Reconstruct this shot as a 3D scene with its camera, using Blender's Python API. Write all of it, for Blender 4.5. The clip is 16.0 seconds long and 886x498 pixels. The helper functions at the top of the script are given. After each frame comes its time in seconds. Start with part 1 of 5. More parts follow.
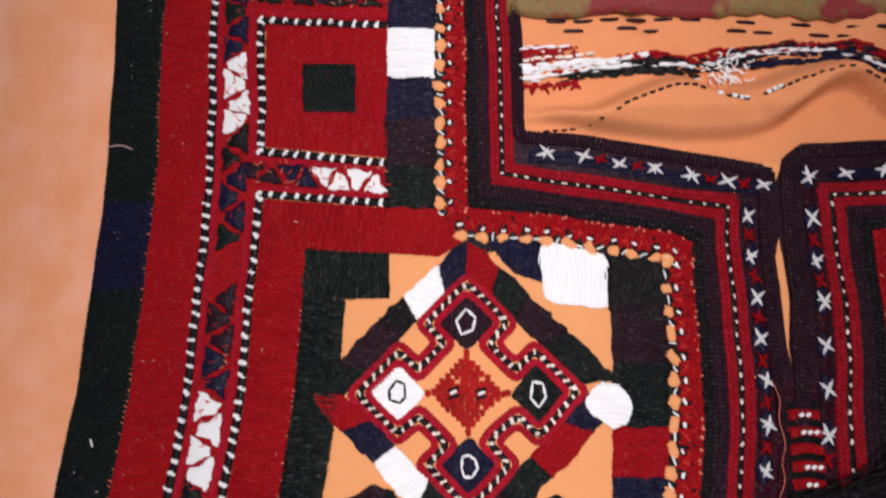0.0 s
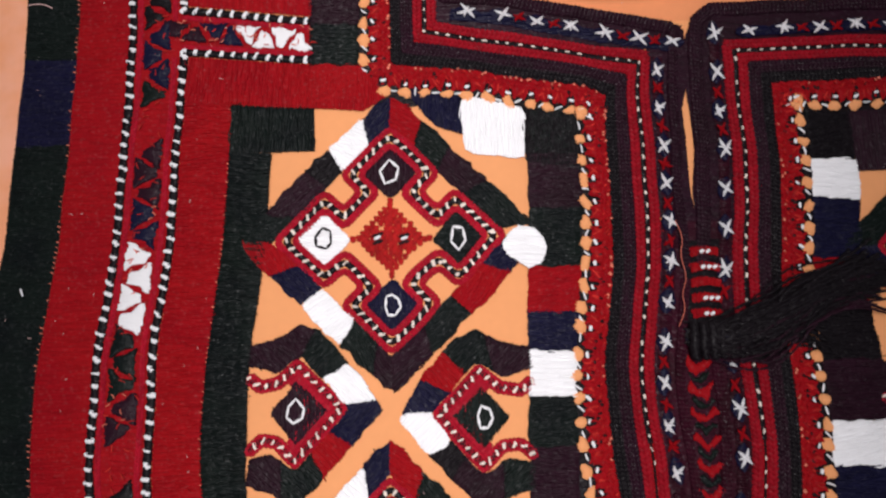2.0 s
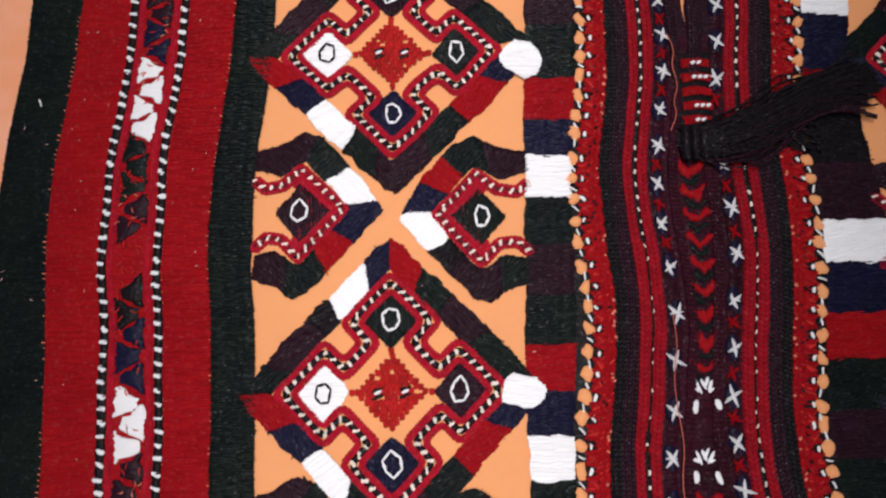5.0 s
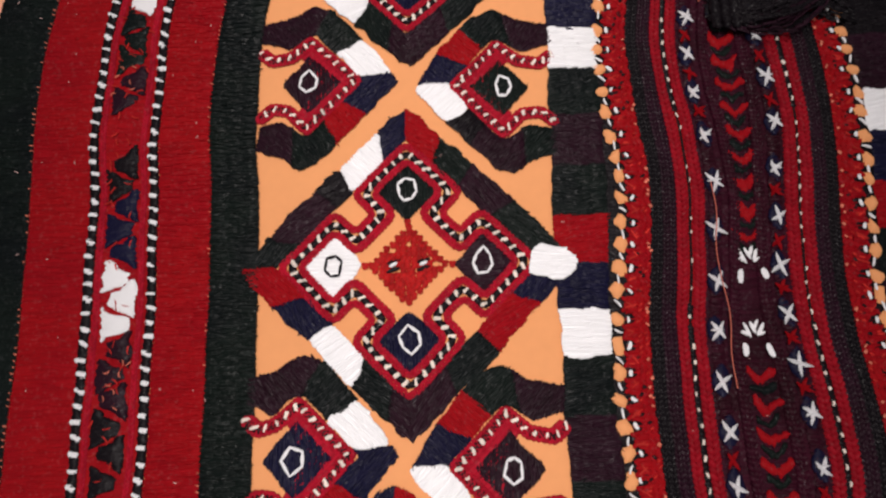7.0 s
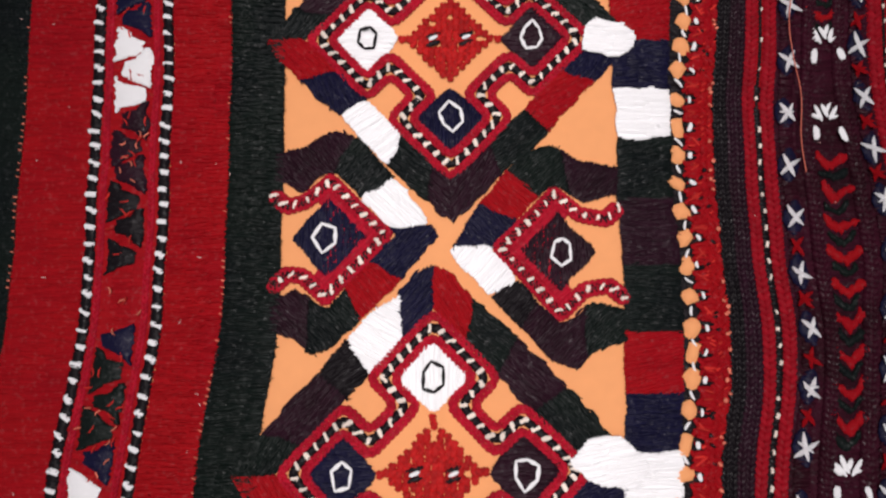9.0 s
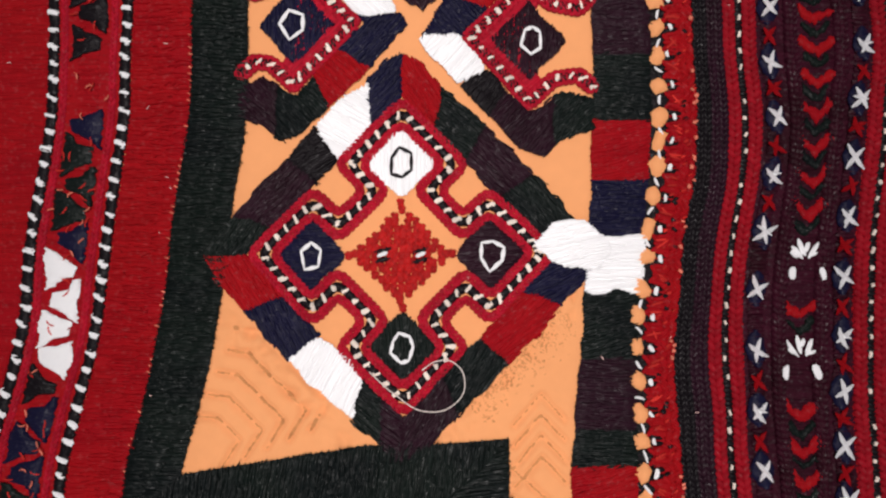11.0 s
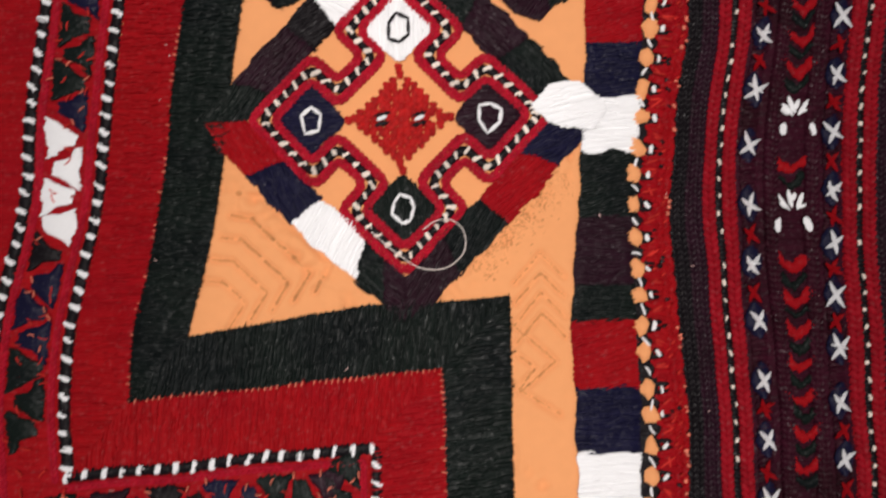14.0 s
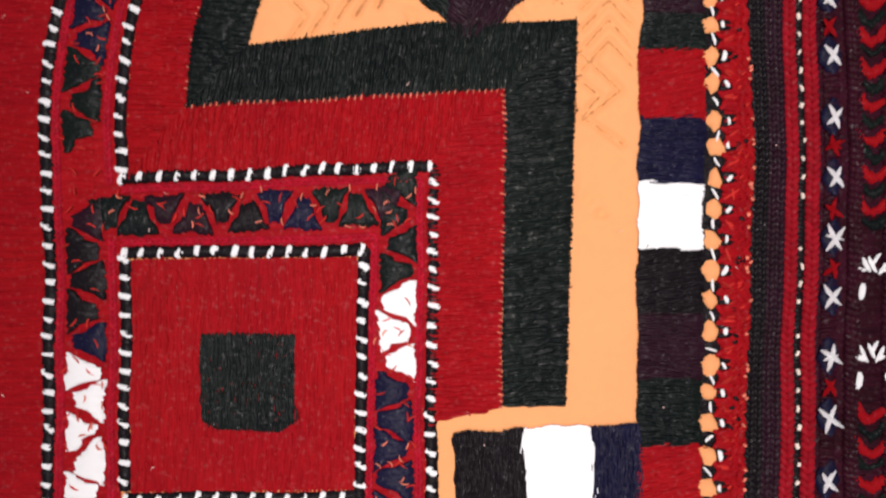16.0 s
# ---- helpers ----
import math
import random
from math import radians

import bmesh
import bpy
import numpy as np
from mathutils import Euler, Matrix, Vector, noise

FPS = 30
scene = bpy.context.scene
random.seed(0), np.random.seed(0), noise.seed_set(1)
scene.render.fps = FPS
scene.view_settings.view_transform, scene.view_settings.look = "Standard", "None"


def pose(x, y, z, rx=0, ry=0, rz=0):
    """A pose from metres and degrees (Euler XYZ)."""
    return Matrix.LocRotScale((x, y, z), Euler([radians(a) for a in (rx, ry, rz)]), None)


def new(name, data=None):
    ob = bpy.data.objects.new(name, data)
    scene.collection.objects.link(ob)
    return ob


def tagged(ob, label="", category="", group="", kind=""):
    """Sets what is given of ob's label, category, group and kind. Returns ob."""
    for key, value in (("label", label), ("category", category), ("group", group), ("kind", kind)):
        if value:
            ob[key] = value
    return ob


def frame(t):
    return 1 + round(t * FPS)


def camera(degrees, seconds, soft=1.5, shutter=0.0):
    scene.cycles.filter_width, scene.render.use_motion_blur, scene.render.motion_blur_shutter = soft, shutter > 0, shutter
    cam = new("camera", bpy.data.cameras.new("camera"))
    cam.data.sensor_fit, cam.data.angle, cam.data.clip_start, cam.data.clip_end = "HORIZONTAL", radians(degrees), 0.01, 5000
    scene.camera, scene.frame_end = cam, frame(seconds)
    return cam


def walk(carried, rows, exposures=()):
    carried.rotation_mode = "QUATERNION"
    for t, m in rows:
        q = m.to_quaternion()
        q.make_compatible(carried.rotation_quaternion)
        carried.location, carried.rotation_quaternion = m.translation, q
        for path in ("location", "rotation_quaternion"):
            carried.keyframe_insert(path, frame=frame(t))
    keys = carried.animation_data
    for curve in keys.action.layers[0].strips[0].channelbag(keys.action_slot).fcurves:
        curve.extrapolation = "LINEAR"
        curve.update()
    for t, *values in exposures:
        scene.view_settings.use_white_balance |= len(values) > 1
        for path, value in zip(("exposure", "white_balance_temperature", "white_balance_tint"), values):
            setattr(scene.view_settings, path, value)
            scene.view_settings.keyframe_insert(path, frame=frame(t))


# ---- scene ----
# Camera: held over a cloth that lies flat, moving down along the embroidery.
cam = camera(66.0, 16.0, soft=2.2, shutter=0.4)
PATH = [
    (0, 0.00125, -0.01637, 0.15233, 12.266, 2.361, -0.094),
    (0.5, 0.00272, -0.02489, 0.14934, 10.958, 1.209, -0.362),
    (1, 0.00503, -0.03064, 0.14984, 10.596, 0.638, -0.946),
    (1.5, 0.00688, -0.03578, 0.15098, 9.665, -0.141, -1.249),
    (2, 0.00969, -0.04197, 0.15353, 8.855, -0.682, -1.382),
    (2.5, 0.01395, -0.04961, 0.15393, 8.73, -0.349, -1.702),
    (3, 0.01627, -0.05347, 0.15263, 8.273, -0.252, -1.814),
    (3.5, 0.01928, -0.05886, 0.15401, 8.08, -0.541, -1.941),
    (4, 0.0163, -0.06567, 0.15334, 7.7, -0.004, -1.545),
    (4.2, 0.0162, -0.0691, 0.15267, 7.237, 0.457, -1.444),
    (6.3, 0.00431, -0.12262, 0.13383, 17.463, 0.584, -1.154),
    (6.5, 0.00472, -0.12378, 0.12916, 16.315, -0.125, -1.418),
    (7, 0.0052, -0.1279, 0.13078, 15.789, -0.098, -1.73),
    (7.5, 0.00441, -0.1337, 0.12337, 13.847, 0.362, -1.596),
    (8, 0.00175, -0.14158, 0.12192, 12.537, 0.367, -1.116),
    (8.5, 0.00069, -0.14998, 0.11888, 12.102, 0.946, -0.284),
    (9, -0.00252, -0.15284, 0.11465, 10.079, -0.164, -0.604),
    (9.5, -0.0012, -0.15717, 0.11705, 7.78, -0.18, -0.042),
    (10, 0.00159, -0.16553, 0.11401, 5.867, -0.811, -0.43),
    (10.2, 0.00173, -0.16937, 0.1141, 5.376, -0.305, -0.307),
    (12.3, 0.00305, -0.17844, 0.10988, 2.581, -2.085, -1.31),
    (12.5, 0.00303, -0.17934, 0.11089, 2.805, -2.527, -1.963),
    (13, 0.00293, -0.18577, 0.11213, 2.627, -2.032, -2.202),
    (13.5, 0.00301, -0.19189, 0.11166, 3.439, -1.599, -2.23),
    (14, -1e-05, -0.19639, 0.1134, 2.639, -1.287, -1.578),
    (14.5, -0.00751, -0.20821, 0.11589, 0.751, -0.506, -0.315),
    (15, -0.00711, -0.21519, 0.11405, -0.354, 0.133, -0.654),
    (15.5, -0.00832, -0.22815, 0.11325, 0.749, -0.219, 0.25),
    (16, -0.00849, -0.23899, 0.10961, 1.134, -0.556, 1.032),
]
walk(cam, [(t, pose(x, y, z, rx, ry, rz)) for t, x, y, z, rx, ry, rz in PATH],
     [(0, 0.02, 6600, 14), (4, 0.06, 6500, 12), (6.3, 0.06, 6600, 13), (7.0, -0.05, 6900, 14), (8, -0.12, 6900, 15), (9, 0.02, 6700, 14), (10, 0.05, 6700, 13), (13.0, -0.04, 6900, 11),
      (14.0, -0.04, 6900, 11), (14.5, 0.12, 6900, 12), (15.0, 0.1, 6900, 12), (15.5, 0.1, 6900, 13), (16.0, 0.32, 6800, 14)])

# ---- light: a pale room and an added, unseen strip light whose narrow beam dims the sides ----
world = bpy.data.worlds.new("room_light")
scene.world = world
world.use_nodes = True
world.node_tree.nodes["Background"].inputs[0].default_value = (0.93, 0.95, 1.04, 1)
world.node_tree.nodes["Background"].inputs[1].default_value = 0.255
lamp_data = bpy.data.lights.new("added_strip_light", "AREA")
lamp_data.shape, lamp_data.size, lamp_data.size_y = "RECTANGLE", 0.07, 0.75
lamp_data.energy, lamp_data.color = 0.415, (1.0, 0.957, 0.955)
lamp_data.spread = radians(38)
lamp = new("added_strip_light", lamp_data)
lamp.matrix_world = pose(-0.006, -0.09, 0.55, 0, -1, -1)
tagged(lamp, "added unseen strip light above the cloth, its narrow beam leaving both sides darker", "lamp")

MM = 0.001


# ---- materials ----
def material(name, colour, rough=0.6, vary=0.25, scale=900.0, bump=0.3, sheen=0.3, spec=0.4, tint=None, glint=0.0):
    """Thread or cloth: colour that varies from strand to strand and in soft patches, fine relief, a fuzzy sheen."""
    m = bpy.data.materials.new(name)
    m.use_nodes = True
    n, l = m.node_tree.nodes, m.node_tree.links
    b = n["Principled BSDF"]
    co = n.new("ShaderNodeTexCoord")
    fine = n.new("ShaderNodeTexNoise")
    fine.inputs["Scale"].default_value = scale
    fine.inputs["Detail"].default_value = 4
    wide = n.new("ShaderNodeTexNoise")
    wide.inputs["Scale"].default_value = 70
    wide.inputs["Detail"].default_value = 3
    l.new(co.outputs["Object"], fine.inputs["Vector"])
    l.new(co.outputs["Object"], wide.inputs["Vector"])
    geo = n.new("ShaderNodeNewGeometry")
    isl = n.new("ShaderNodeMath"); isl.operation = "MULTIPLY_ADD"
    l.new(geo.outputs["Random Per Island"], isl.inputs[0])
    isl.inputs[1].default_value, isl.inputs[2].default_value = vary * 1.2, 1 - vary * 0.6
    two = n.new("ShaderNodeMath"); two.operation = "MULTIPLY_ADD"
    l.new(wide.outputs["Fac"], two.inputs[0])
    two.inputs[1].default_value, two.inputs[2].default_value = vary * 1.6, 1 - vary * 0.8
    three = n.new("ShaderNodeMath"); three.operation = "MULTIPLY_ADD"
    l.new(fine.outputs["Fac"], three.inputs[0])
    three.inputs[1].default_value, three.inputs[2].default_value = vary * 1.2, 1 - vary * 0.6
    mul = n.new("ShaderNodeMath"); mul.operation = "MULTIPLY"
    l.new(isl.outputs[0], mul.inputs[0]); l.new(two.outputs[0], mul.inputs[1])
    mul2 = n.new("ShaderNodeMath"); mul2.operation = "MULTIPLY"
    l.new(mul.outputs[0], mul2.inputs[0]); l.new(three.outputs[0], mul2.inputs[1])
    mix = n.new("ShaderNodeVectorMath"); mix.operation = "SCALE"
    mix.inputs[0].default_value = colour
    l.new(mul2.outputs[0], mix.inputs["Scale"])
    if tint:
        mm = n.new("ShaderNodeMix"); mm.data_type = "VECTOR"
        mm.inputs[4].default_value, mm.inputs[5].default_value = colour, tint
        ramp = n.new("ShaderNodeMapRange")
        ramp.inputs["From Min"].default_value, ramp.inputs["From Max"].default_value = 0.42, 0.62
        l.new(wide.outputs["Fac"], ramp.inputs["Value"])
        l.new(ramp.outputs["Result"], mm.inputs[0])
        l.new(mm.outputs[1], mix.inputs[0])
    l.new(mix.outputs[0], b.inputs["Base Color"])
    b.inputs["Roughness"].default_value = rough
    b.inputs["Specular IOR Level"].default_value = spec
    if glint:
        speck = n.new("ShaderNodeTexNoise")
        speck.inputs["Scale"].default_value = 1300
        speck.inputs["Detail"].default_value = 1
        l.new(co.outputs["Object"], speck.inputs["Vector"])
        shine = n.new("ShaderNodeMapRange")
        shine.inputs["From Min"].default_value, shine.inputs["From Max"].default_value = 0.58, 0.72
        shine.inputs["To Min"].default_value, shine.inputs["To Max"].default_value = spec, glint
        l.new(speck.outputs["Fac"], shine.inputs["Value"])
        l.new(shine.outputs["Result"], b.inputs["Specular IOR Level"])
    b.inputs["Sheen Weight"].default_value = sheen
    b.inputs["Sheen Roughness"].default_value = 0.5
    b.inputs["Sheen Tint"].default_value = (*[min(1, 0.25 + c) for c in colour], 1)
    bp = n.new("ShaderNodeBump")
    bp.inputs["Strength"].default_value = bump
    bp.inputs["Distance"].default_value = 0.0002
    l.new(fine.outputs["Fac"], bp.inputs["Height"])
    l.new(bp.outputs["Normal"], b.inputs["Normal"])
    return m


def weave(m, pitch, depth):
    """Adds the crossing threads of a plain weave to a cloth's relief."""
    n, l = m.node_tree.nodes, m.node_tree.links
    co = n.new("ShaderNodeTexCoord")
    waves = []
    for axis in "XY":
        w = n.new("ShaderNodeTexWave")
        w.bands_direction = axis
        w.inputs["Scale"].default_value = 0.314 / pitch
        w.inputs["Distortion"].default_value = 1.2
        w.inputs["Detail Scale"].default_value = 40
        l.new(co.outputs["Object"], w.inputs["Vector"])
        waves.append(w)
    add = n.new("ShaderNodeMath"); add.operation = "ADD"
    l.new(waves[0].outputs["Fac"], add.inputs[0]); l.new(waves[1].outputs["Fac"], add.inputs[1])
    bp = n.new("ShaderNodeBump")
    bp.inputs["Strength"].default_value, bp.inputs["Distance"].default_value = depth, 0.00008
    l.new(add.outputs[0], bp.inputs["Height"])
    old = n["Principled BSDF"].inputs["Normal"].links[0].from_socket
    l.new(old, bp.inputs["Normal"])
    l.new(bp.outputs["Normal"], n["Principled BSDF"].inputs["Normal"])
    return m


ORANGE = weave(material("orange_cotton", (0.86, 0.365, 0.15), 0.8, 0.07, 500, 0.15, 0.0, 0.15), 0.00035, 0.35)
# the orange cotton again, with bright pinkish glare put into its colour
GLARE_PINK = weave(material("glare_orange_cotton", (0.96, 0.40, 0.205), 0.8, 0.08, 500, 0.15, 0.0, 0.15, (0.98, 0.46, 0.29)), 0.00035, 0.35)
CORAL = weave(material("coral_cotton", (0.80, 0.295, 0.125), 0.75, 0.10, 500, 0.2, 0.0, 0.2), 0.00035, 0.35)
GREEN = material("dark_green_wool", (0.0060, 0.0102, 0.0086), 0.36, 0.38, 1500, 0.9, 0.0, 0.08, (0.0042, 0.0064, 0.0066), 0.32)
BLACK = material("black_wool", (0.0074, 0.0054, 0.0070), 0.36, 0.38, 1500, 0.9, 0.0, 0.08, None, 0.28)
BROWN = material("brown_purple_wool", (0.0215, 0.0055, 0.0125), 0.36, 0.38, 1500, 0.9, 0.0, 0.08, (0.0155, 0.0050, 0.0092), 0.28)
NAVY = material("navy_wool", (0.0070, 0.0066, 0.026), 0.36, 0.38, 1500, 0.9, 0.0, 0.08, None, 0.28)
RED = material("crimson_wool", (0.315, 0.0055, 0.0090), 0.6, 0.24, 1500, 0.7, 0.0, 0.05, (0.265, 0.004, 0.0085), 0.3)
MAROON = material("maroon_wool", (0.038, 0.0052, 0.0135), 0.40, 0.4, 1500, 0.8, 0.0, 0.06, (0.022, 0.0040, 0.0080), 0.4)
CRIMSON = material("crimson_braid_thread", (0.285, 0.0060, 0.0140), 0.6, 0.28, 1500, 0.7, 0.0, 0.06, (0.24, 0.005, 0.0120), 0.3)
BRIGHT = material("bright_crimson_thread", (0.36, 0.0075, 0.022), 0.6, 0.3, 1500, 0.5, 0.0, 0.06, None, 0.3)
SCARLET = material("scarlet_thread", (0.47, 0.024, 0.019), 0.65, 0.45, 1500, 0.5, 0.0, 0.1)
SALMON = material("salmon_thread", (0.66, 0.17, 0.11), 0.65, 0.4, 1500, 0.4, 0.0, 0.2)
HEART = material("heart_red_thread", (0.36, 0.010, 0.010), 0.6, 0.45, 1500, 0.5, 0.0, 0.1)
TAN = material("tan_crease_shade", (0.55, 0.235, 0.09), 0.8, 0.3, 1500, 0.4, 0.0, 0.1)
WHITE = material("white_floss", (0.82, 0.825, 0.835), 0.55, 0.06, 1500, 0.3, 0.0, 0.3)
CREAM = material("cream_floss", (0.80, 0.70, 0.61), 0.6, 0.25, 1500, 0.4, 0.1, 0.35)
TABLE = material("brown_blanket", (0.16, 0.09, 0.06), 0.9, 0.3, 300, 0.6, 0.3, 0.2)
LINT = material("pale_lint", (0.78, 0.50, 0.46), 0.7, 0.2, 800, 0.1, 0.0, 0.3)
CLEAR = material("pale_nylon", (0.75, 0.66, 0.60), 0.35, 0.1, 800, 0.1, 0.0, 0.6)


# ---- small mesh tools, in millimetres ----
def wobble(x, y):
    """The uneven hand of the maker: small wanderings of every line."""
    p = Vector((x * 0.085, y * 0.085, 0))
    return x + 0.45 * noise.noise(p), y + 0.45 * noise.noise(p + Vector((31, 7, 3)))


def swell(x, y):
    """Gentle unevenness of the lying cloth."""
    return 0.22 * noise.noise(Vector((x * 0.022, y * 0.022, 5)))


class Strands:
    """Gathers many small threads into one mesh."""

    def __init__(self, seed=1):
        self.v, self.f, self.r = [], [], random.Random(seed)

    def strand(self, p, q, w=0.5, z=0.25, h=0.4, side=0.0, tip=0.55):
        """One stitch from p to q: a low rounded strand, bent sideways by side."""
        dx, dy = q[0] - p[0], q[1] - p[1]
        d = math.hypot(dx, dy) or 1e-6
        nx, ny = -dy / d, dx / d
        base = len(self.v)
        for s, hh, ww, bend in ((0, 0.45, tip, 0), (0.25, 1, 1, 0.8), (0.75, 1, 1, 0.8), (1, 0.45, tip, 0)):
            x, y = p[0] + dx * s + nx * side * bend, p[1] + dy * s + ny * side * bend
            a = w * ww * 0.5
            self.v += [(x + nx * a, y + ny * a, z), (x, y, z + h * hh), (x - nx * a, y - ny * a, z)]
        for k in (0, 3, 6):
            b = base + k
            self.f += [(b, b + 3, b + 4, b + 1), (b + 1, b + 4, b + 5, b + 2)]

    def sheet(self, pts, z=0.2):
        """A closed flat backing under the stitches."""
        base = len(self.v)
        area = sum(a[0] * b[1] - b[0] * a[1] for a, b in zip(pts, pts[1:] + pts[:1]))
        ring = pts if area > 0 else pts[::-1]
        self.v += [(x, y, z) for x, y in ring]
        self.f.append(tuple(range(base, base + len(ring))))

    def satin(self, pts, angle=0.0, pitch=0.24, length=3.0, w=0.42, z=0.2, h=0.22, rag=0.14, fuzz=0.05, back=True, curl=0.21):
        """Fills an outline with rows of parallel stitches; its edges are ragged."""
        r = self.r
        c, s = math.cos(radians(angle)), math.sin(radians(angle))
        loc = [(x * c + y * s, -x * s + y * c) for x, y in pts]
        if back:
            self.sheet(list(pts), z)
        y0, y1 = min(p[1] for p in loc), max(p[1] for p in loc)
        y = y0 + pitch * 0.4
        while y < y1:
            cuts = []
            for a, b in zip(loc, loc[1:] + loc[:1]):
                if (a[1] <= y) != (b[1] <= y):
                    cuts.append(a[0] + (b[0] - a[0]) * (y - a[1]) / (b[1] - a[1]))
            cuts.sort()
            for xa, xb in zip(cuts[::2], cuts[1::2]):
                xa -= r.uniform(-0.1, rag)
                xb += r.uniform(-0.1, rag)
                k = max(1, round((xb - xa) / (length * r.uniform(0.8, 1.25))))
                stops = [xa] + [xa + (xb - xa) * (i + r.uniform(-0.3, 0.3)) / k for i in range(1, k)] + [xb]
                for u, v in zip(stops, stops[1:]):
                    e = min(0.5, v - u) * 0.5 * r.gauss(0, 0.5)
                    g = y + r.uniform(-0.08, 0.08)
                    hh = h * r.uniform(0.5, 1.6)
                    p, q = (u - (0.12 if u == xa else 0.45), g - e), (v + (0.12 if v == xb else 0.45), g + e)
                    self.strand((p[0] * c - p[1] * s, p[0] * s + p[1] * c), (q[0] * c - q[1] * s, q[0] * s + q[1] * c), w * r.uniform(0.8, 1.2), z, hh, r.gauss(0, curl))
                    if r.random() < fuzz:
                        m, t = r.uniform(u, v), radians(angle + r.gauss(0, 28))
                        x0, yy = m * c - y * s, m * s + y * c
                        ln = r.uniform(0.4, 1.1)
                        self.strand((x0, yy), (x0 + ln * math.cos(t), yy + ln * math.sin(t)), 0.16, z + h * 0.7, 0.35, r.uniform(-0.3, 0.3))
            y += pitch * r.uniform(0.85, 1.15)

    def ribs(self, pts, angle=0.0, pitch=0.42, z=0.5, h=0.35, rag=0.1):
        """One closed patch of laid threads: ridges and furrows across an outline."""
        r = self.r
        c, s = math.cos(radians(angle)), math.sin(radians(angle))
        loc = [(x * c + y * s, -x * s + y * c) for x, y in pts]
        y0, y1 = min(p[1] for p in loc), max(p[1] for p in loc)
        rows, last = max(3, 2 * round((y1 - y0) / pitch) + 1), None
        for i in range(rows):
            y = y0 + (y1 - y0) * (0.02 + 0.96 * i / (rows - 1))
            cuts = [a[0] + (b[0] - a[0]) * (y - a[1]) / (b[1] - a[1]) for a, b in zip(loc, loc[1:] + loc[:1]) if (a[1] <= y) != (b[1] <= y)]
            if len(cuts) < 2:
                continue
            if i % 2 or last is None:
                ra, rb, top = r.uniform(-rag, rag), r.uniform(-rag, rag), h * r.uniform(0.7, 1.35)
            xa, xb = min(cuts) - ra, max(cuts) + rb
            up = top if i % 2 else 0.3 * h
            line_ = []
            for f, k in ((0, -0.5), (0.16, 0.85), (0.5, 1), (0.84, 0.85), (1, -0.5)):
                x = xa + (xb - xa) * f
                line_.append(len(self.v))
                self.v.append((x * c - y * s, x * s + y * c, z + up * k))
            if last:
                self.f += [(last[k], last[k + 1], line_[k + 1], line_[k]) for k in range(4)]
            last = line_

    def chain(self, path, w=1.1, step=1.0, z=0.2, h=0.55):
        """A line of chain stitch: small slanting pairs."""
        pts = resample(path, step)
        for (x, y, tx, ty), (x2, y2, ux, uy) in zip(pts, pts[1:]):
            nx, ny = -ty, tx
            for sgn in (1, -1):
                o = sgn * w * 0.42
                self.strand((x + nx * o, y + ny * o), (x2 + tx * 0.35 - nx * sgn * 0.05, y2 + ty * 0.35 - ny * sgn * 0.05), w * 0.5, z, h * self.r.uniform(0.8, 1.15), sgn * 0.1)

    def strip(self, path, w, step, z=0.25, h=0.5):
        """A wound cord: one continuous ridge with a furrow after each turn of the thread."""
        last = None
        for i, (x, y, tx, ty) in enumerate(resample(path, step / 2)):
            a, top = w * 0.5 * self.r.uniform(0.85, 1.15), h * (self.r.uniform(0.8, 1.25) if i % 2 else 0.35)
            b = len(self.v)
            for k, up in ((1, -0.1), (0.55, 0.8 * top), (-0.55, top), (-1, -0.1)):
                self.v.append((x - ty * a * k + tx * 0.15 * k, y + tx * a * k + ty * 0.15 * k, z + up))
            if last is not None:
                self.f += [(last + k, last + k + 1, b + k + 1, b + k) for k in range(3)]
            last = b

    def bar(self, x, y, tx, ty, w, thick, slant=0.5, z=0.25, h=0.6):
        """A stitch laid across a line with a slant."""
        nx, ny = -ty, tx
        a = w * 0.5
        self.strand((x - nx * a - tx * slant, y - ny * a - ty * slant), (x + nx * a + tx * slant, y + ny * a + ty * slant), thick, z, h, self.r.uniform(-0.08, 0.08), 0.7)


def resample(path, step):
    """Even steps along a line: x, y and the way it runs."""
    out, left = [], 0.0
    for (ax, ay), (bx, by) in zip(path, path[1:]):
        d = math.hypot(bx - ax, by - ay)
        if d < 1e-9:
            continue
        tx, ty = (bx - ax) / d, (by - ay) / d
        s = left
        while s < d:
            out.append((ax + tx * s, ay + ty * s, tx, ty))
            s += step
        left = s - d
    return out


def shifted(path, d):
    """A line moved to its left by d, mitred at the bends."""
    out = []
    for i, (x, y) in enumerate(path):
        a = path[i - 1] if i else None
        b = path[i + 1] if i + 1 < len(path) else None
        t1 = (x - a[0], y - a[1]) if a else (b[0] - x, b[1] - y)
        t2 = (b[0] - x, b[1] - y) if b else t1
        l1, l2 = math.hypot(*t1) or 1, math.hypot(*t2) or 1
        n1, n2 = (-t1[1] / l1, t1[0] / l1), (-t2[1] / l2, t2[0] / l2)
        mx, my = n1[0] + n2[0], n1[1] + n2[1]
        k = 2 / max(0.7, mx * mx + my * my)
        out.append((x + mx * k * d * 0.5 * 1.0, y + my * k * d * 0.5 * 1.0))
    return out


